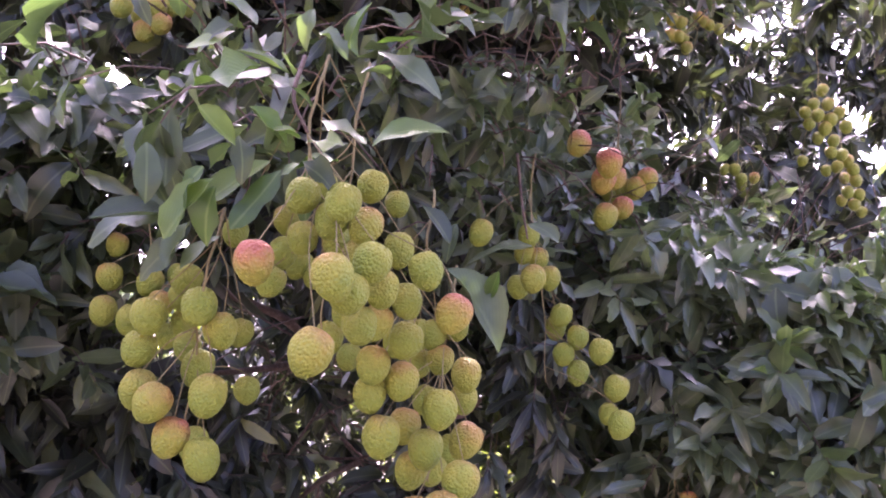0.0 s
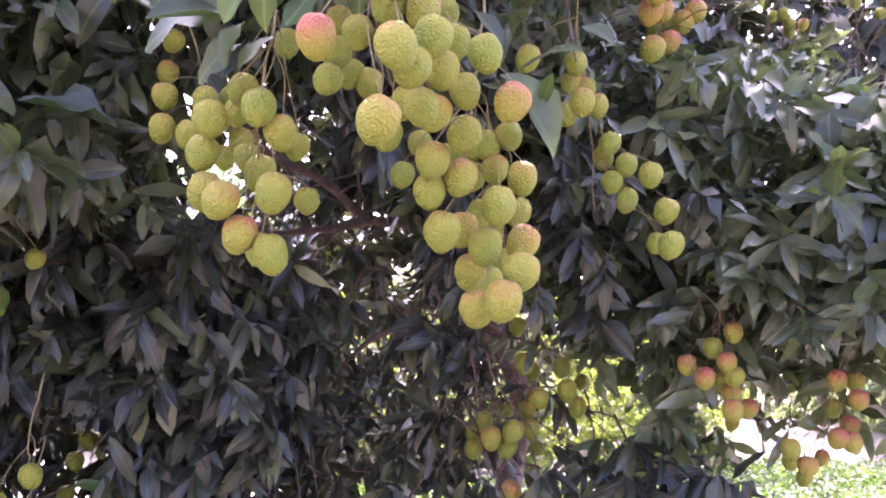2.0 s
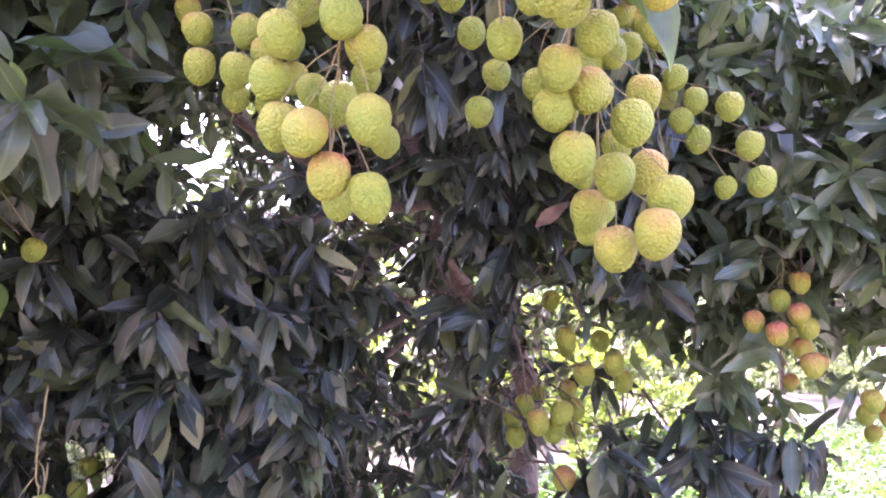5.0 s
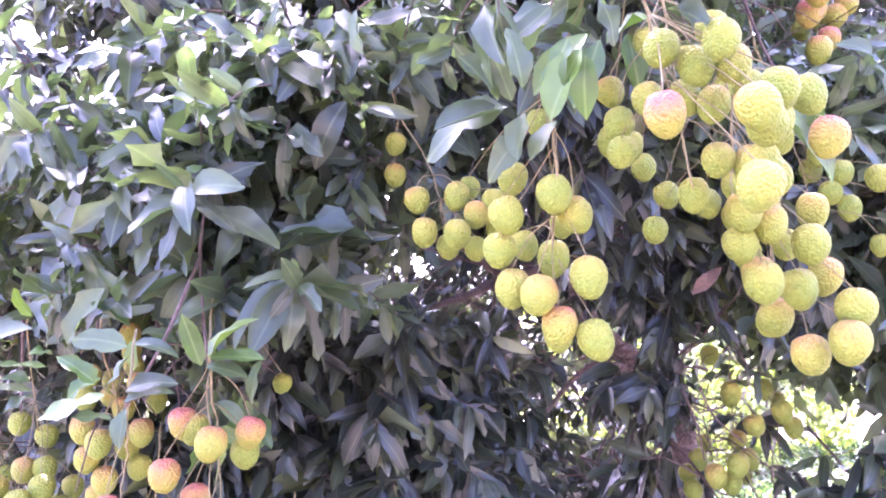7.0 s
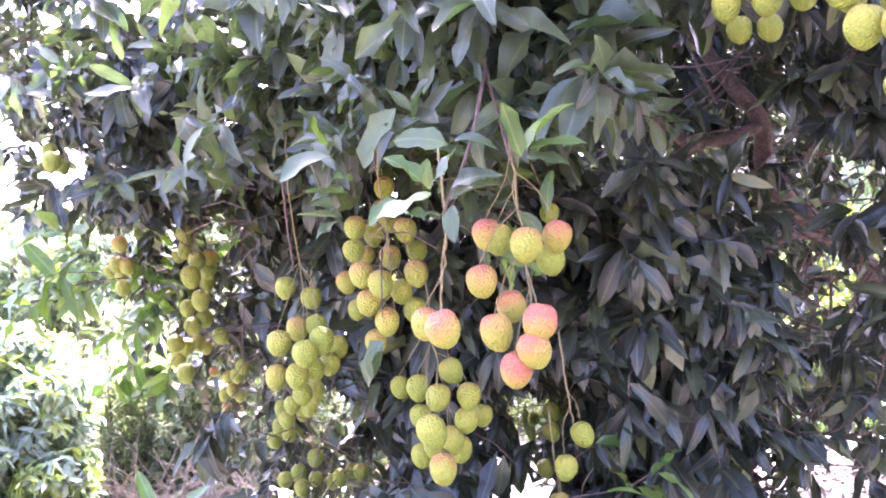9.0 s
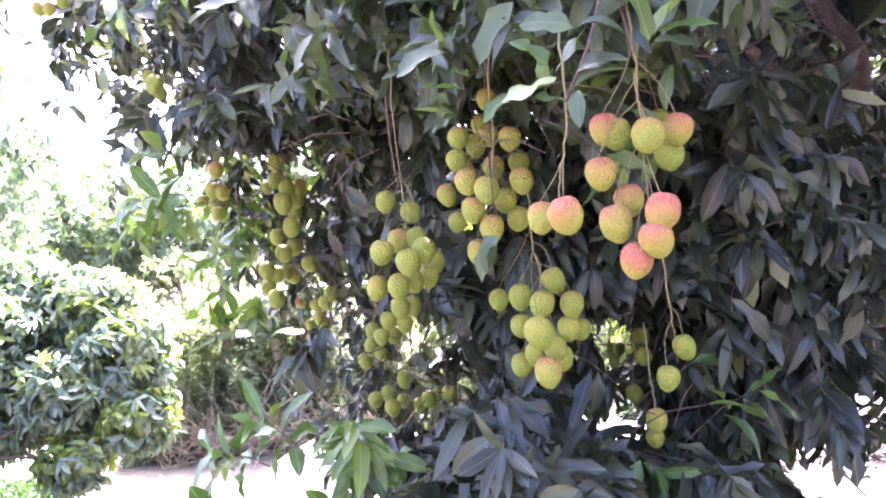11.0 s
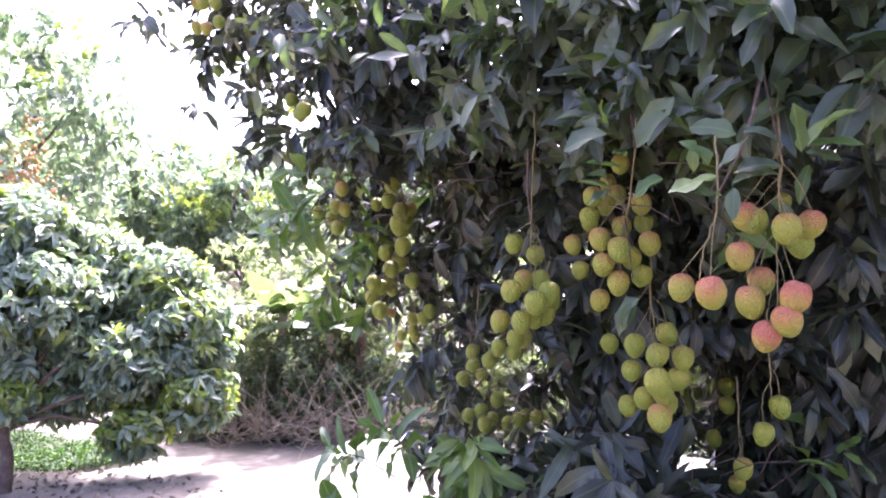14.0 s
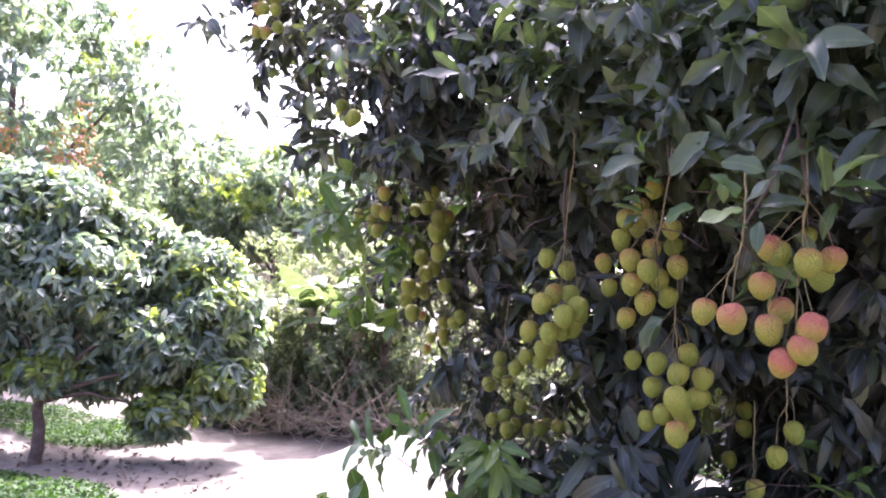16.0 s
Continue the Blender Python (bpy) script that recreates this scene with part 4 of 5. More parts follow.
SPRAY_FAR_LEFT = [
    (-0.654, 0.953, 1.720, -0.732, 0.930, 1.672, 0),
    (-0.508, 0.976, 1.692, -0.627, 0.934, 1.733, 0),
    (-0.607, 0.978, 1.594, -0.665, 0.946, 1.622, 0),
    (-0.521, 0.972, 1.704, -0.616, 0.940, 1.704, 0),
    (-0.708, 0.934, 1.803, -0.737, 0.913, 1.779, 1),
    (-0.826, 0.949, 1.602, -0.863, 0.920, 1.628, 1),
    (-0.813, 0.952, 1.593, -0.766, 0.936, 1.600, 0),
    (-0.821, 0.952, 1.587, -0.831, 0.935, 1.552, 1),
    (-0.753, 0.956, 1.611, -0.756, 0.944, 1.554, 0),
    (-0.749, 0.961, 1.582, -0.725, 0.937, 1.629, 0),
    (-0.868, 0.952, 1.539, -0.911, 0.928, 1.529, 1),
]
SPRAY_BY_CHAIN = [
    (-0.024, 0.941, 1.800, 0.076, 0.935, 1.730, 0),
    (0.078, 0.944, 1.845, -0.004, 0.918, 1.839, 0),
    (0.033, 0.948, 1.772, 0.039, 0.925, 1.802, 1),
    (0.110, 0.945, 1.853, 0.083, 0.920, 1.878, 0),
    (-0.020, 0.935, 1.858, -0.029, 0.920, 1.808, 0),
    (-0.065, 0.931, 1.874, -0.018, 0.918, 1.837, 0),
]

def placed_leaves(rows, seed):
    """Leaves that stand out singly: base, tip, 1 for a young one."""
    r = np.random.default_rng(seed)
    for x, y, z, tx, ty, tz, young in rows:
        b, t = np.array((x, y, z)), np.array((tx, ty, tz))
        way = (t - b)[None]
        long = np.array([np.linalg.norm(t - b)]) * 1.04
        face = np.array([(r.normal() * 0.3, -0.75, 0.8 + r.normal() * 0.2)])
        v, f, uv = leaves_mesh(np.zeros((1, 3)), way, face, long, np.maximum(long * r.uniform(0.34, 0.44), 0.018), 8, r)
        ob = part("leaf", v, [tuple(int(k) for k in q) for q in f], LEAF_YOUNG_ONE if young else LEAF_ONE, tree, "bright yellow-green young leaf" if young else "", uv=uv)
        ob.location = b


dry = np.array([(0.0, 0.0, 0.0)])
v, f, uv = leaves_mesh(dry, np.array([Vector((0.064, 1.658, 1.685)) - Vector((0.005, 1.664, 1.636))]), np.array([(0, -1, 0.3)]), np.array([0.085]), np.array([0.03]), 6, np.random.default_rng(2))
dry_leaf = part("leaf", v, [tuple(int(k) for k in q) for q in f], DEAD, tree, "dry red-brown leaf", uv=uv)
dry_leaf.location = (0.005, 1.664, 1.636)
for k, rows in enumerate((SPRAY_OVER_MAIN, SPRAY_BESIDE_MAIN, SPRAY_OVER_RED, SPRAY_BY_TALL, SPRAY_OVER_LEFT, SPRAY_FAR_LEFT, SPRAY_BY_CHAIN)):
    placed_leaves(rows, 40 + k)


def limb(name, points, r0, r1, sides=10, label=""):
    verts, faces = [], []
    tube(verts, faces, bend(points, 6, r0 * 0.05), r0, r1, sides)
    return part(name, verts, faces, BARK, tree, label)


limb("trunk", [(0.22, 3.15, -0.05), (0.2, 3.1, 0.4), (0.16, 2.98, 0.8), (0.178, 3.223, 0.986), (0.192, 3.233, 1.221), (0.069, 3.179, 1.447), (-0.045, 3.109, 1.560), (-0.170, 2.959, 1.718), (-0.173, 2.838, 1.878), (-0.290, 2.687, 2.062), (-0.440, 2.519, 2.339)], 0.065, 0.02, 12, "grey-brown crooked trunk")
limb("branch", [(-0.175, 2.839, 1.868), (-0.409, 2.582, 1.807), (-0.525, 2.340, 1.874), (-0.645, 2.051, 1.898), (-0.772, 1.804, 1.985)], 0.02, 0.007)
limb("branch", [(-0.409, 2.582, 1.807), (-0.515, 2.358, 1.734), (-0.653, 2.073, 1.668)], 0.018, 0.006)
limb("branch", [(-0.403, 2.638, 2.150), (-0.380, 2.626, 2.285), (-0.264, 2.509, 2.483)], 0.022, 0.014)
limb("branch", [(0.069, 3.179, 1.447), (-0.149, 2.937, 1.483), (-0.325, 2.702, 1.348), (-0.444, 2.479, 1.229)], 0.016, 0.005)
limb("branch", [(-0.283, 2.888, 1.474), (-0.387, 2.694, 1.399), (-0.472, 2.506, 1.277)], 0.014, 0.005)
HANGING_FRONT = ([(0.740, 1.846, 1.857), (0.806, 1.855, 1.781), (0.836, 1.866, 1.676), (0.850, 1.881, 1.525)],
             [(0.666, 1.885, 1.737), (0.692, 1.898, 1.611), (0.716, 1.909, 1.510)],
             [(0.737, 1.912, 1.695), (0.753, 1.922, 1.592), (0.773, 1.934, 1.476)],
             [(0.484, 1.847, 1.765), (0.499, 1.855, 1.690), (0.510, 1.867, 1.564)],
             [(-0.028, 1.712, 1.443), (-0.007, 1.719, 1.375), (0.004, 1.727, 1.295)],
             [(0.007, 1.713, 1.447), (0.034, 1.720, 1.380), (0.086, 1.727, 1.327)])
HANGING_SIDE = ([(-1.148, 1.185, 1.650), (-1.153, 1.191, 1.574), (-1.145, 1.179, 1.494)],
             [(-0.973, 1.093, 1.837), (-0.935, 1.064, 1.697), (-0.920, 1.025, 1.602)],
             [(-0.725, 0.962, 1.764), (-0.725, 0.938, 1.682), (-0.707, 0.913, 1.552)],
             [(-0.725, 0.938, 1.682), (-0.750, 0.888, 1.577), (-0.787, 0.863, 1.500)],
             [(0.058, 1.240, 2.078), (0.076, 1.231, 1.988), (0.090, 1.208, 1.924)],
             [(-0.206, 0.780, 1.980), (-0.200, 0.744, 1.917), (-0.176, 0.734, 1.876)])
for line in HANGING_FRONT + HANGING_SIDE:
    limb("branch", line, 0.0028, 0.0016, 6, "thin hanging fruit twig")
# bare twigs inside the hollow crown
twig_rng = random.Random(3)
verts, faces = [], []
for k in range(150):
    p = Vector((twig_rng.uniform(-0.9, 0.5), twig_rng.uniform(1.9, 3.3), twig_rng.uniform(0.9, 2.1)))
    d = Vector((twig_rng.uniform(-1, 1), twig_rng.uniform(-1, 0.4), twig_rng.uniform(-0.9, 0.6))).normalized() * twig_rng.uniform(0.2, 0.6)
    q = p + d * 0.5 + Vector((twig_rng.uniform(-1, 1), 0, twig_rng.uniform(-1, 1))) * 0.05
    tube(verts, faces, bend([p, q, p + d], 4, 0.006, twig_rng), 0.005, 0.0015, 5)
    if k % 2:
        e = q + Vector((twig_rng.uniform(-1, 1), twig_rng.uniform(-1, 1), twig_rng.uniform(-1, 1))) * 0.2
        tube(verts, faces, bend([q, (q + e) / 2 + Vector((0, 0, 0.02)), e], 3), 0.003, 0.0012, 4)
tagged(part("twig", verts, faces, BARK, tree, "thin bare inner twigs"), kind="stuff")

# ---- ground ----
def ground_height(x, y):
    h = 0.05 * noise.noise(Vector((x * 0.35, y * 0.35, 0.0))) + 0.015 * noise.noise(Vector((x * 2.1, y * 2.1, 3.0)))
    return h


def spaced(lo, hi, step, far):
    mid = [lo + i * step for i in range(int((hi - lo) / step) + 1)]
    return [lo - f for f in far[::-1]] + mid + [hi + f for f in far]


xs, ys = spaced(-12, 12, 0.3, (2, 5, 12, 40, 150, 500)), spaced(-2, 20, 0.3, (2, 5, 12, 40, 150, 500))
gv = [(x, y, ground_height(x, y) if abs(x) < 14 and -5 < y < 23 else 0.0) for y in ys for x in xs]
w = len(xs)
gf = [(i * w + k, i * w + k + 1, (i + 1) * w + k + 1, (i + 1) * w + k) for i in range(len(ys) - 1) for k in range(w - 1)]
tagged(part("ground", gv, gf, SOIL), "pale dry pinkish orchard soil", "ground", kind="structure")
mv, mf = [], []
for i in range(41):
    for k in range(41):
        x, y = -2.0 + i * 0.1, -2.0 + k * 0.1
        edge = 1 + 0.25 * noise.noise(Vector((x * 1.1, y * 1.1, 7.0)))
        z = 0.34 * math.exp(-((x / 0.66) ** 2 + (y / 0.95) ** 2) * edge) + 0.03 * noise.noise(Vector((x * 2.5, y * 2.5, 1.0))) + 0.012 * noise.noise(Vector((x * 9, y * 9, 4.0)))
        fade = min(1.0, max(abs(x), abs(y)) / 2.0)
        mv.append((x - 3.55, y + 5.15, z + ground_height(x - 3.55, y + 5.15) * (1 - fade ** 4) - 0.12 * fade))
for i in range(40):
    for k in range(40):
        mf.append((i * 41 + k, (i + 1) * 41 + k, (i + 1) * 41 + k + 1, i * 41 + k + 1))
tagged(part("sand_mound", mv, mf, SAND, None, "low mound of pale sand on the orchard soil"), category="sand mound")


def ground_plants(name, label, areas, mat, count, size, height, seed):
    """Low broad-leaved plants over oval areas: centre, half sizes."""
    r = np.random.default_rng(seed)
    base, way, face, sz = [], [], [], []
    for cx, cy, rx, ry in areas:
        for _ in range(count):
            a, f = r.uniform(0, 6.28), r.uniform(0, 1) ** 0.5
            x, y = cx + math.cos(a) * f * rx, cy + math.sin(a) * f * ry
            lump = 0.5 + 0.5 * noise.noise(Vector((x * 1.3, y * 1.3, seed)))
            if lump < 0.3 * r.uniform(0.6, 1.3):
                continue
            z = ground_height(x, y) + height * lump * (1 - 0.5 * f) * r.uniform(0.2, 1.0)
            base.append((x, y, z))
            way.append((r.normal(), r.normal(), r.uniform(0.0, 0.8)))
            face.append((r.normal() * 0.4, r.normal() * 0.4, 1))
            sz.append(size * r.uniform(0.6, 1.3))
    sz = np.array(sz)
    v, f, uv = leaves_mesh(np.array(base), np.array(way), np.array(face), sz, sz * 0.6, 3, r)
    return tagged(quick(name, v, f, mat, None, label, uv), category="plants", kind="stuff")


# the low bank of bare earth beyond the ground cover
bv, bf = [], []
for i in range(61):
    for k in range(21):
        u, v = i / 60, k / 20
        x, y = 2.4 + 10.0 * u - 1.6 * (v - 0.5) * 2, 12.9 + 8.8 * u + 2.0 * (v - 0.5) * 2
        lump = 0.09 * noise.noise(Vector((x * 1.1, y * 1.1, 2.0))) + 0.03 * noise.noise(Vector((x * 4.5, y * 4.5, 5.0)))
        bv.append((x, y, -0.12 + (0.42 + lump) * math.sin(math.pi * v) ** 0.8 * min(1.0, 8 * u, 8 * (1 - u))))
for i in range(60):
    for k in range(20):
        bf.append((i * 21 + k, (i + 1) * 21 + k, (i + 1) * 21 + k + 1, i * 21 + k + 1))
tagged(part("soil_bank", bv, bf, EARTH, None, "low bank of bare brown earth under the trees"), category="soil bank")
ground_plants("ground_cover", "pale green broad-leaved plants in full sun", [(4.2, 9.6, 2.6, 2.2), (7.5, 11.6, 3.0, 2.2), (3.0, 7.6, 1.8, 1.6), (5.6, 8.4, 2.4, 2.0), (5.6, 12.0, 1.9, 1.2), (9.6, 14.2, 3.0, 1.9), (3.4, 10.8, 1.2, 1.2), (2.0, 7.5, 1.4, 1.3), (1.2, 7.35, 1.2, 0.55), (-0.9, 6.95, 0.9, 0.6)], GRASS, 5200, 0.09, 0.12, 61)
ground_plants("weed_patch", "lush green weeds beside the sandy path", [(-6.6, 4.75, 0.75, 0.5), (-7.8, 5.0, 1.3, 0.55), (-5.3, 3.05, 1.0, 0.4)], WEED, 4200, 0.042, 0.26, 62)
ground_plants("leaf_litter", "dry brown fallen leaves on the soil", [(-5.6, 4.0, 1.4, 0.5), (0.2, 4.8, 1.8, 1.2), (0.2, 5.3, 1.3, 0.8), (0.1, 5.4, 1.1, 0.7), (0.3, 5.6, 1.0, 0.8), (6.5, 16.5, 3.0, 1.0)], LITTER, 420, 0.05, 0.02, 63)


# ---- other trees ----
def rosettes(spots, outs, size, droop, r, each=8, fine=3):
    """Shoots that end in a star of drooping leaves."""
    n = len(spots)
    a = outs / (np.linalg.norm(outs, axis=1, keepdims=True) + 1e-6) + r.normal(size=(n, 3)) * 0.3 + (0, 0, 0.2)
    a /= np.linalg.norm(a, axis=1, keepdims=True)
    a = np.repeat(a, each, axis=0)
    v = r.normal(size=a.shape)
    v -= a * (v * a).sum(1, keepdims=True)
    v /= np.linalg.norm(v, axis=1, keepdims=True) + 1e-6
    way = a * r.uniform(0.1, 0.9, (len(a), 1)) + v + (0, 0, -droop) + r.normal(size=a.shape) * 0.12
    face = a + (0, 0, 0.6) + r.normal(size=a.shape) * 0.25
    long = size * r.uniform(0.7, 1.3, len(a))
    return leaves_mesh(np.repeat(spots, each, axis=0) + a * r.uniform(0, 0.05, (len(a), 1)), way, face, long, long * r.uniform(0.22, 0.34, len(a)), fine, r)


def crown_of(root, spots, outs, bright, mat, size, droop, r, fine=3):
    v, f, uv = rosettes(spots[~bright], outs[~bright], size, droop, r, 8, fine)
    tagged(quick("crown", v, f, mat, root, "", uv), kind="stuff")
    if bright.any():
        v, f, uv = rosettes(spots[bright], outs[bright], size, droop * 0.6, r, 8, fine)
        tagged(quick("young_growth", v, f, LEAF_TIP, root, "bright yellow-green young leaves", uv), kind="stuff")


def lobed_tree(x, y, stem, fork, lobes, seed, label, size=0.12, droop=0.9):
    """A tree whose crown is made of lobes: centre, half sizes, shoots, share of young growth."""
    r = np.random.default_rng(seed)
    root = tagged(new("fruit_tree"), label, "tree", "trees round the orchard")
    root.location = (x, y, 0)
    verts, faces = [], []
    tube(verts, faces, bend([(0, 0, -0.1), (0.02, 0.01, fork * 0.5), (-0.01, 0.02, fork), (0.05, 0.25, fork * 2.2)], 5, 0.006), stem, stem * 0.5, 10)
    part("trunk", verts, faces, BARK, root)
    spots, outs, bright = [], [], []
    for (cx, cy, cz), across, deep, tall, n, tips in lobes:
        c = np.array((cx - x, cy - y, cz))
        verts, faces = [], []
        tube(verts, faces, bend([(0, 0.02, fork * 0.95), (c[0] * 0.4, c[1] * 0.4, fork + (c[2] - fork) * 0.7 + 0.1), tuple(c)], 5, 0.012), stem * 0.4, stem * 0.1, 7)
        part("limb", verts, faces, BARK, root)
        q = r.normal(size=(n, 3))
        q /= np.linalg.norm(q, axis=1, keepdims=True)
        lump = np.array([0.85 + 0.3 * noise.noise(Vector(k * 2.4) + Vector((seed, cx, 0))) for k in q])
        spots.append(c + q * (across, deep, tall) * (r.uniform(0.25, 1.0, n) ** 0.3 * lump)[:, None])
        outs.append(q)
        bright.append((r.random(n) < tips) & (q[:, 2] > -0.4))
    crown_of(root, np.concatenate(spots), np.concatenate(outs), np.concatenate(bright), LEAF_HAZED, size, droop, r, 4)
    return root


def orchard_tree(x, y, height, spread, stem, seed, clumps=70, per=46, mat=None, size=0.11, label="", low=0.3, name="fruit_tree", shift=(0, 0), category="tree", droop=0.7, skirt=None, tips=0.0):
    """A tree with a trunk, limbs and a crown of many leaves in clumps."""
    r = np.random.default_rng(seed)
    root = tagged(new(name), label, category, "trees round the orchard" if category == "tree" else "bushes")
    root.location = (x, y, 0)
    fork = height * low
    verts, faces = [], []
    tube(verts, faces, bend([(0, 0, -0.1), (0.03, 0, fork * 0.5), (shift[0] * 0.1, shift[1] * 0.1, fork), (shift[0] * 0.5, shift[1] * 0.5, height * 0.75)], 5, 0.01), stem, stem * 0.3, 9)
    part("trunk", verts, faces, BARK, root)
    for k in range(6):
        a = k * 1.05 + r.uniform(0, 0.5)
        end = (shift[0] + math.cos(a) * spread * 0.7, shift[1] + math.sin(a) * spread * 0.7, fork + (height - fork) * r.uniform(0.3, 0.75))
        verts, faces = [], []
        tube(verts, faces, bend([(0, 0, fork * 0.8), (end[0] * 0.4, end[1] * 0.4, fork + (end[2] - fork) * 0.6), end], 5, 0.02), stem * 0.5, stem * 0.1, 6)
        part("limb", verts, faces, BARK, root)
    foot = fork if skirt is None else skirt
    mid = (foot + height) / 2
    spots, outs, bright = [], [], []
    for k in range(clumps):
        q = r.normal(size=3)
        q /= np.linalg.norm(q)
        f = r.uniform(0.3, 1.0) ** 0.35 * (0.82 + 0.25 * noise.noise(Vector(q * 2.1) + Vector((seed, 0, 0))))
        c = np.array((shift[0] + q[0] * spread * f, shift[1] + q[1] * spread * f, mid + q[2] * (height - foot) / 2 * f))
        cr = r.uniform(0.1, 0.2) * (0.4 + 0.35 * spread)
        o = r.normal(size=(per // 8, 3))
        o *= cr * r.uniform(0.4, 1, (len(o), 1)) / np.linalg.norm(o, axis=1, keepdims=True)
        at = c + o
        if foot < 0:
            at[:, 2] = np.abs(at[:, 2]) + 0.04
        spots.append(at)
        outs.append(o / cr + q * 0.7)
        bright.append(np.full(len(o), f > 0.75 and r.random() < tips))
    crown_of(root, np.concatenate(spots), np.concatenate(outs), np.concatenate(bright), mat or LEAF_HAZED, size, droop, r)
    return root


def bush(x, y, height, spread, seed, clumps=60, mat=None, size=0.09, label="tangled sunlit green bush"):
    return orchard_tree(x, y, height, spread, 0.03, seed, clumps, 32, mat or LEAF_BUSH, size, label, 0.06, "bush", (0, 0), "bush", 0.3, -0.6 * height)


lobed_tree(-6.03, 3.75, 0.055, 0.5, [
    ((-6.306, 4.211, 1.294), 0.8, 0.8, 0.66, 896, 0.1), ((-6.918, 3.686, 1.352), 0.8, 0.8, 0.75, 768, 0.06),
    ((-6.974, 4.290, 2.0), 0.8, 0.7, 0.5, 608, 0.16), ((-6.2, 4.743, 1.65), 0.5, 0.5, 0.45, 416, 0.2),
    ((-5.25, 4.8, 1.12), 0.4, 0.4, 0.36, 272, 0.3), ((-5.5, 4.445, 0.92), 0.42, 0.4, 0.32, 256, 0.12),
    ((-5.6, 4.9, 1.5), 0.45, 0.4, 0.35, 288, 0.25), ((-5.05, 4.7, 0.62), 0.28, 0.3, 0.24, 144, 0.5),
    ((-5.38, 4.35, 0.4), 0.24, 0.22, 0.2, 112, 0.8), ((-6.5, 4.2, 1.95), 0.6, 0.5, 0.4, 416, 0.12),
    ((-6.065, 3.813, 0.704), 0.22, 0.25, 0.16, 96, 0.55), ((-6.004, 4.292, 0.655), 0.35, 0.3, 0.17, 160, 0.2),
    ((-6.634, 3.645, 0.737), 0.35, 0.4, 0.2, 176, 0.15)], 31, "bushy lychee tree with haze-pale glossy leaves by the path")
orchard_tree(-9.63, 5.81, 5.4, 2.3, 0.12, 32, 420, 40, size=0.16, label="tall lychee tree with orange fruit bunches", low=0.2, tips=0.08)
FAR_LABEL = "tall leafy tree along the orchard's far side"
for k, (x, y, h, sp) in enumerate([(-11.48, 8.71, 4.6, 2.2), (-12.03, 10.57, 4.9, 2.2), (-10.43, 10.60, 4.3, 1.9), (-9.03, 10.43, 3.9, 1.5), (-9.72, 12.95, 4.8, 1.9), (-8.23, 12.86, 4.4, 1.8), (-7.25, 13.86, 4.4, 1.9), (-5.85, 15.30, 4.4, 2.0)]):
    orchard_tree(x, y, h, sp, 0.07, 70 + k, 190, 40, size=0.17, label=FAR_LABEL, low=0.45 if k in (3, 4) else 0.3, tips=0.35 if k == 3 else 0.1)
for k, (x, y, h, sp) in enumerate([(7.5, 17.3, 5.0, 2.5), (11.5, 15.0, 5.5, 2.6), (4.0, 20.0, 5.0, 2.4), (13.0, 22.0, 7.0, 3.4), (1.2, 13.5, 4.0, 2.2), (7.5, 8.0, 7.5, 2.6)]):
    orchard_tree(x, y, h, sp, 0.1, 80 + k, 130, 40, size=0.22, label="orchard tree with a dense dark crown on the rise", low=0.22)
for k, (x, y, h, sp) in enumerate([(-6.01, 6.47, 1.7, 0.8), (-5.54, 6.53, 1.5, 0.7), (-4.94, 6.68, 1.9, 0.9), (-4.40, 6.91, 1.7, 0.9), (-3.88, 7.34, 2.0, 1.0), (-3.35, 7.79, 2.0, 1.0), (-2.64, 8.38, 2.1, 1.1), (-7.25, 7.06, 1.9, 1.0), (-1.91, 9.75, 2.2, 1.1), (-6.66, 7.29, 2.5, 1.1), (-6.18, 7.42, 2.5, 1.1), (-5.76, 7.62, 2.6, 1.1), (-5.30, 7.91, 2.6, 1.2), (-4.68, 8.18, 2.8, 1.2), (-7.49, 7.54, 2.3, 1.1)]):
    bush(x, y, h, sp, 90 + k, 120, label="tangled grey-green bush behind dry brushwood")
for k, (x, y, h, sp) in enumerate([(2.2, 15.2, 2.8, 1.5), (8.8, 18.6, 2.2, 1.4), (3.9, 17.2, 2.8, 1.6), (5.6, 18.9, 3.0, 1.7), (7.6, 20.6, 3.0, 1.8), (9.8, 22.2, 3.2, 1.9), (12.2, 23.6, 3.2, 2.0)]):
    bush(x, y, h, sp, 150 + k, 170, size=0.16, label="grey-green bush behind the earth bank")
for k, (x, y, h, sp) in enumerate([(-6.07, 6.27, 0.8, 0.5), (-5.63, 6.32, 0.9, 0.5), (-5.15, 6.42, 0.8, 0.5), (-4.58, 6.64, 1.0, 0.6), (-4.14, 6.92, 1.0, 0.6), (-5.23, 7.15, 1.3, 0.7), (-6.11, 6.90, 1.3, 0.7)]):
    bush(x, y, h, sp, 130 + k, 90, size=0.08, label="low grey-green undergrowth among dry branches")
for k, (x, y, h, sp) in enumerate([(-3.6, 9.0, 2.6, 1.3), (-2.0, 9.4, 2.9, 1.4), (-0.4, 9.8, 2.9, 1.4), (1.2, 10.2, 2.6, 1.3), (2.6, 11.5, 2.6, 1.4), (-1.6, 8.6, 1.3, 0.7), (0.3, 8.9, 1.4, 0.8), (3.0, 16.6, 2.6, 1.6), (-1.2, 11.5, 4.2, 1.8), (-3.0, 11.5, 4.2, 1.8), (0.8, 12.5, 4.4, 1.9)]):
    bush(x, y, h, sp, 110 + k, 130, mat=LEAF_SUN, size=0.12, label="sunlit yellow-green bush behind the lychee tree")


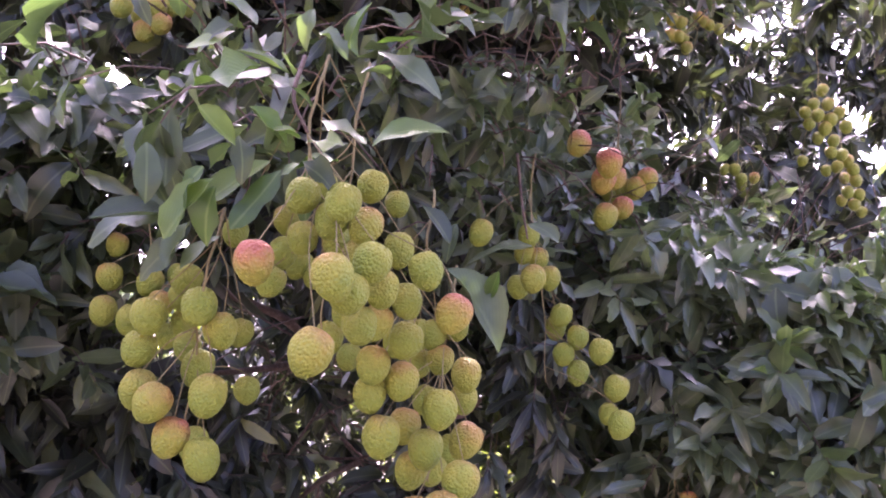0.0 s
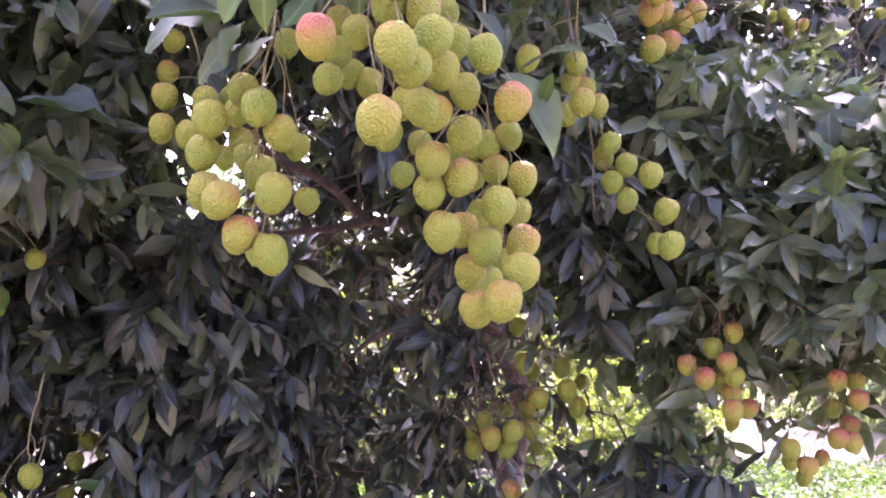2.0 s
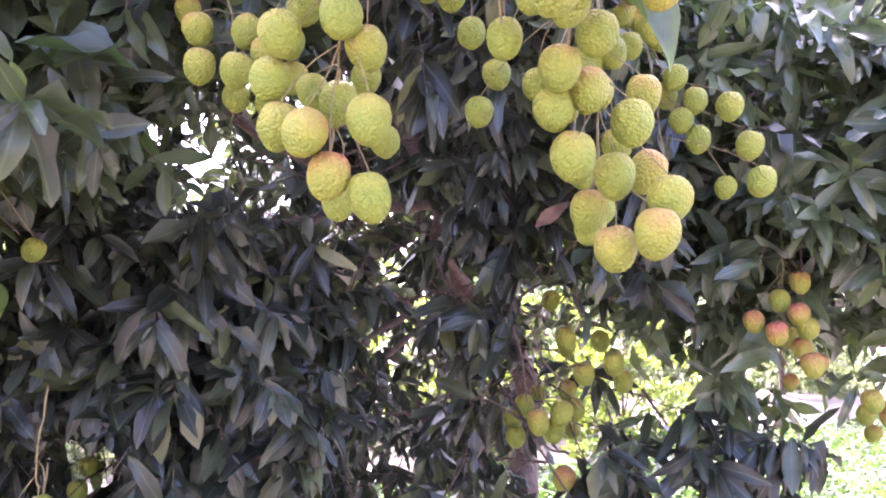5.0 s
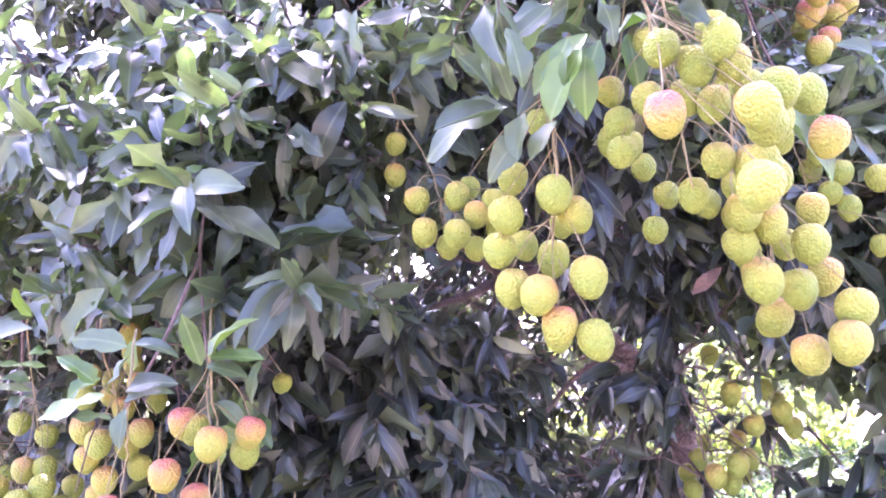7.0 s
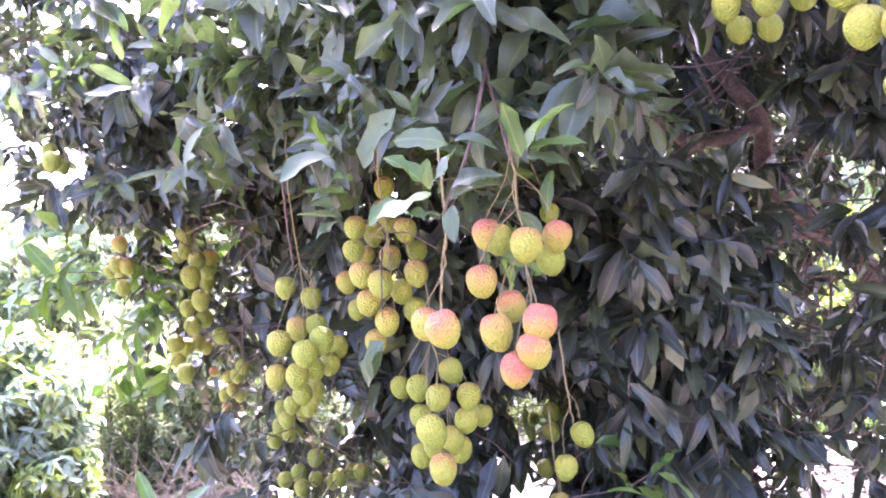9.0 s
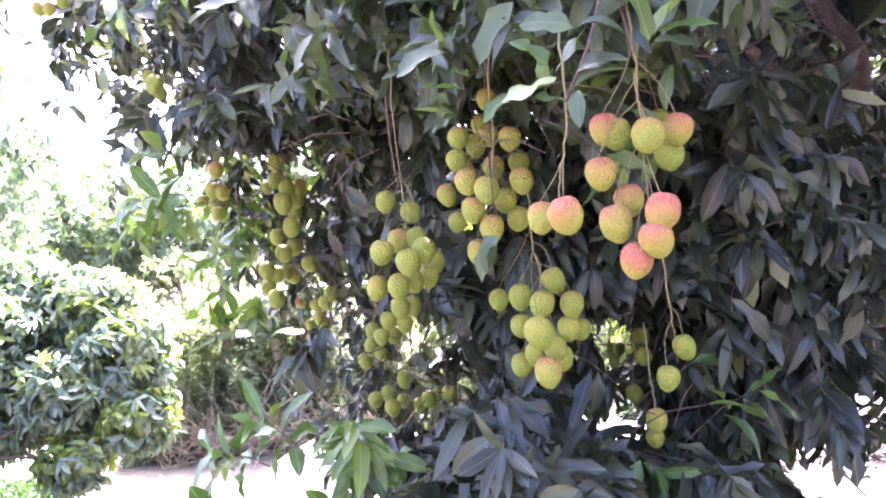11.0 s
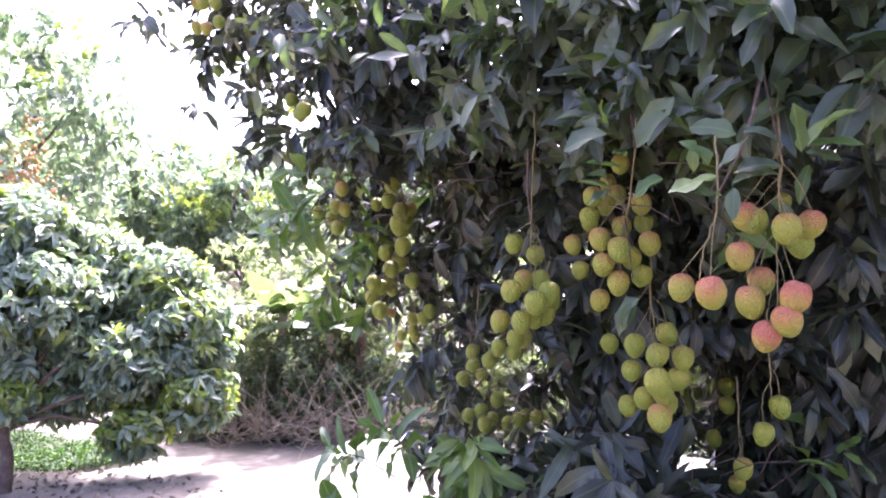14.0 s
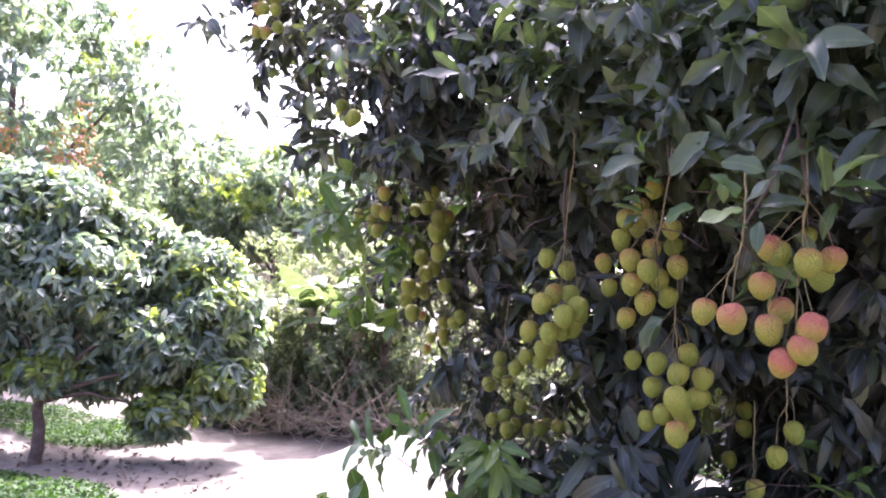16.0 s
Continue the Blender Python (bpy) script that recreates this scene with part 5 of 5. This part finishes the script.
# ---- banana plants, brushwood, stakes ----
BANANA = leaf_material("banana leaf", [(0.0, (0.07, 0.1, 0.048)), (1.0, (0.11, 0.14, 0.07))], (0.15, 0.18, 0.085), roughness=0.62, clear=0.4, shine=(1.5, 1.6, 0.9), single=True, gloss=0.05)


def banana_leaf(base, way, long, wide, r, torn=5):
    """A paddle leaf: an arching midrib with a blade torn into strips on both sides."""
    d = Vector(way).normalized()
    side = d.cross(Vector((0, 0, 1))).normalized()
    verts, faces, uvs = [], [], []
    sag = r.uniform(0.25, 0.7)
    for edge in (-1, 1):
        for k in range(torn):
            a, b = k / torn + 0.012, (k + 1) / torn - 0.012
            hang = r.uniform(0.1, 0.5)
            start = len(verts)
            for t in (a, (a + b) / 2, b):
                rib = Vector(base) + d * long * t - Vector((0, 0, sag * long * t * t))
                w = wide * (math.sin(math.pi * min(1.0, 0.12 + 0.86 * t)) ** 0.6)
                for u in (0.0, 0.5, 1.0):
                    verts.append(rib + side * edge * w * u * 0.5 - Vector((0, 0, hang * w * u * u * 0.5)))
                    uvs.append((0.5 + 0.5 * u * edge, t))
            for i in range(2):
                for c in range(2):
                    q = start + i * 3 + c
                    faces.append((q, q + 1, q + 4, q + 3) if edge > 0 else (q, q + 3, q + 4, q + 1))
    return verts, faces, [uvs[i] for f in faces for i in f]


def banana_plant(x, y, height, seed):
    r = np.random.default_rng(seed)
    root = tagged(new("banana_plant"), "banana plant with torn arching leaves and dead brown ones", "plant", "banana plants")
    root.location = (x, y, 0)
    verts, faces = [], []
    tube(verts, faces, bend([(0, 0, -0.05), (0.03, 0, height * 0.5), (0.0, 0.03, height)], 5, 0.01), 0.06, 0.04, 10)
    part("stem", verts, faces, DRY, root, "brown fibrous stem")
    for k in range(7):
        a = k * 0.9 + r.uniform(0, 0.4)
        v, f, uv = banana_leaf((0, 0, height * r.uniform(0.92, 1.0)), (math.cos(a), math.sin(a), r.uniform(0.3, 1.6)), r.uniform(0.75, 1.15), r.uniform(0.24, 0.34), r)
        part("leaf", v, f, BANANA, root, uv=uv)
    for k in range(4):
        a = r.uniform(0, 6.28)
        b = np.array([(math.cos(a) * 0.07, math.sin(a) * 0.07, height * r.uniform(0.6, 0.95))])
        w = np.array([(math.cos(a) * 0.2, math.sin(a) * 0.2, -1.0)])
        v, f, uv = leaves_mesh(b, w, np.array([(math.cos(a), math.sin(a), 0.2)]), np.array([r.uniform(0.4, 0.7)]), np.array([r.uniform(0.06, 0.11)]), 6, r)
        part("dead_leaf", v, [tuple(int(i) for i in q) for q in f], DEAD, root, "hanging dry brown leaf", uv=uv)


banana_plant(-5.5, 6.45, 1.3, 1)
banana_plant(-4.9, 6.4, 1.1, 2)
banana_plant(-4.75, 6.75, 1.4, 3)

verts, faces = [], []
for i in range(7):
    for k in range(5):
        verts.append((i * 0.09, 0.04 * math.sin(i * 1.7 + k), k * 0.07 + 0.03 * math.sin(i * 2.3 + k * 1.1)))
for i in range(6):
    for k in range(4):
        faces.append((i * 5 + k, i * 5 + k + 1, i * 5 + k + 6, i * 5 + k + 5))
PLASTIC = rough_material("blue-green plastic", [(0.3, (0.06, 0.17, 0.2)), (0.7, (0.12, 0.27, 0.3))], 20.0, 0.004, 0.45)
sheet = tagged(part("plastic_sheet", verts, faces, PLASTIC, None, "crumpled blue-green plastic sheet under the bushes"), category="sheet")
sheet.modifiers.new("thickness", "SOLIDIFY").thickness = 0.004
sheet.location = (-6.43, 6.46, 0.0)
stick_rng = random.Random(9)
verts, faces = [], []
for k in range(330):
    u = stick_rng.random()
    cx, cy = (-5.64, 5.88)
    ex, ey = (-3.79, 6.44)
    p = Vector((cx + (ex - cx) * u, cy + (ey - cy) * u + stick_rng.uniform(-0.4, 0.15), stick_rng.uniform(0.0, 0.22)))
    d = Vector((stick_rng.uniform(-1, 1), stick_rng.uniform(-0.6, 0.6), stick_rng.uniform(-0.15, 0.75))).normalized() * stick_rng.uniform(0.25, 0.9)
    tube(verts, faces, bend([p, p + d * 0.5 + Vector((0, 0, stick_rng.uniform(-0.06, 0.1))), p + d], 4, 0.008, stick_rng), 0.0055, 0.0015, 5)
tagged(part("brushwood", verts, faces, DRY, None, "heap of dry grey-brown cut branches"), category="branches", kind="stuff")
verts, faces = [], []
tube(verts, faces, bend([(-6.17, 5.99, 0.08), (-5.85, 6.09, 0.07), (-5.38, 6.22, 0.1)], 5, 0.01), 0.06, 0.04, 9)
tagged(part("log", verts, faces, DRY, None, "weathered log lying before the bushes"), category="log")
for k, (x, y, h, lean) in enumerate([(9.18, 19.0, 1.1, 0.1), (5.79, 15.9, 1.1, -0.05), (5.0, 14.0, 1.0, 0.08)]):
    verts, faces = [], []
    tube(verts, faces, [(0, 0, -0.1), (lean * 0.5, 0, h * 0.5), (lean, 0, h)], 0.025, 0.02, 7)
    ob = tagged(part("stake", verts, faces, DRY, None, "thin wooden stake standing in the soil"), category="stake", group="stakes")
    ob.location = (x, y, 0)


def far_bunch(x, y, z, seed, count=30):
    """A bunch of ripe fruit on a distant tree."""
    r = random.Random(seed)
    root = tagged(new("lychee_bunch"), "far bunch of ripe orange-red lychees on a tall tree", "fruit bunch", "far lychee bunches")
    root.location = (x, y, z)
    for k in range(count):
        ob = new("fruit", SMALL)
        ob.parent = root
        ob.location = (r.gauss(0, 0.08), r.gauss(0, 0.08), -r.random() * 0.45)
        ob.color = (0.7 + 0.3 * r.random(), 0, 0, 1)


SMALL = fruit_mesh("fruit", 3, 9)
for k, (x, y, z) in enumerate([(-7.567, 5.143, 3.047), (-7.429, 5.108, 2.931), (-7.749, 5.066, 2.893), (-8.070, 4.675, 3.059), (-8.059, 4.691, 2.918), (-7.529, 5.083, 2.594), (-7.311, 5.192, 2.558), (-7.517, 5.153, 3.253)]):
    far_bunch(x, y, z, k)
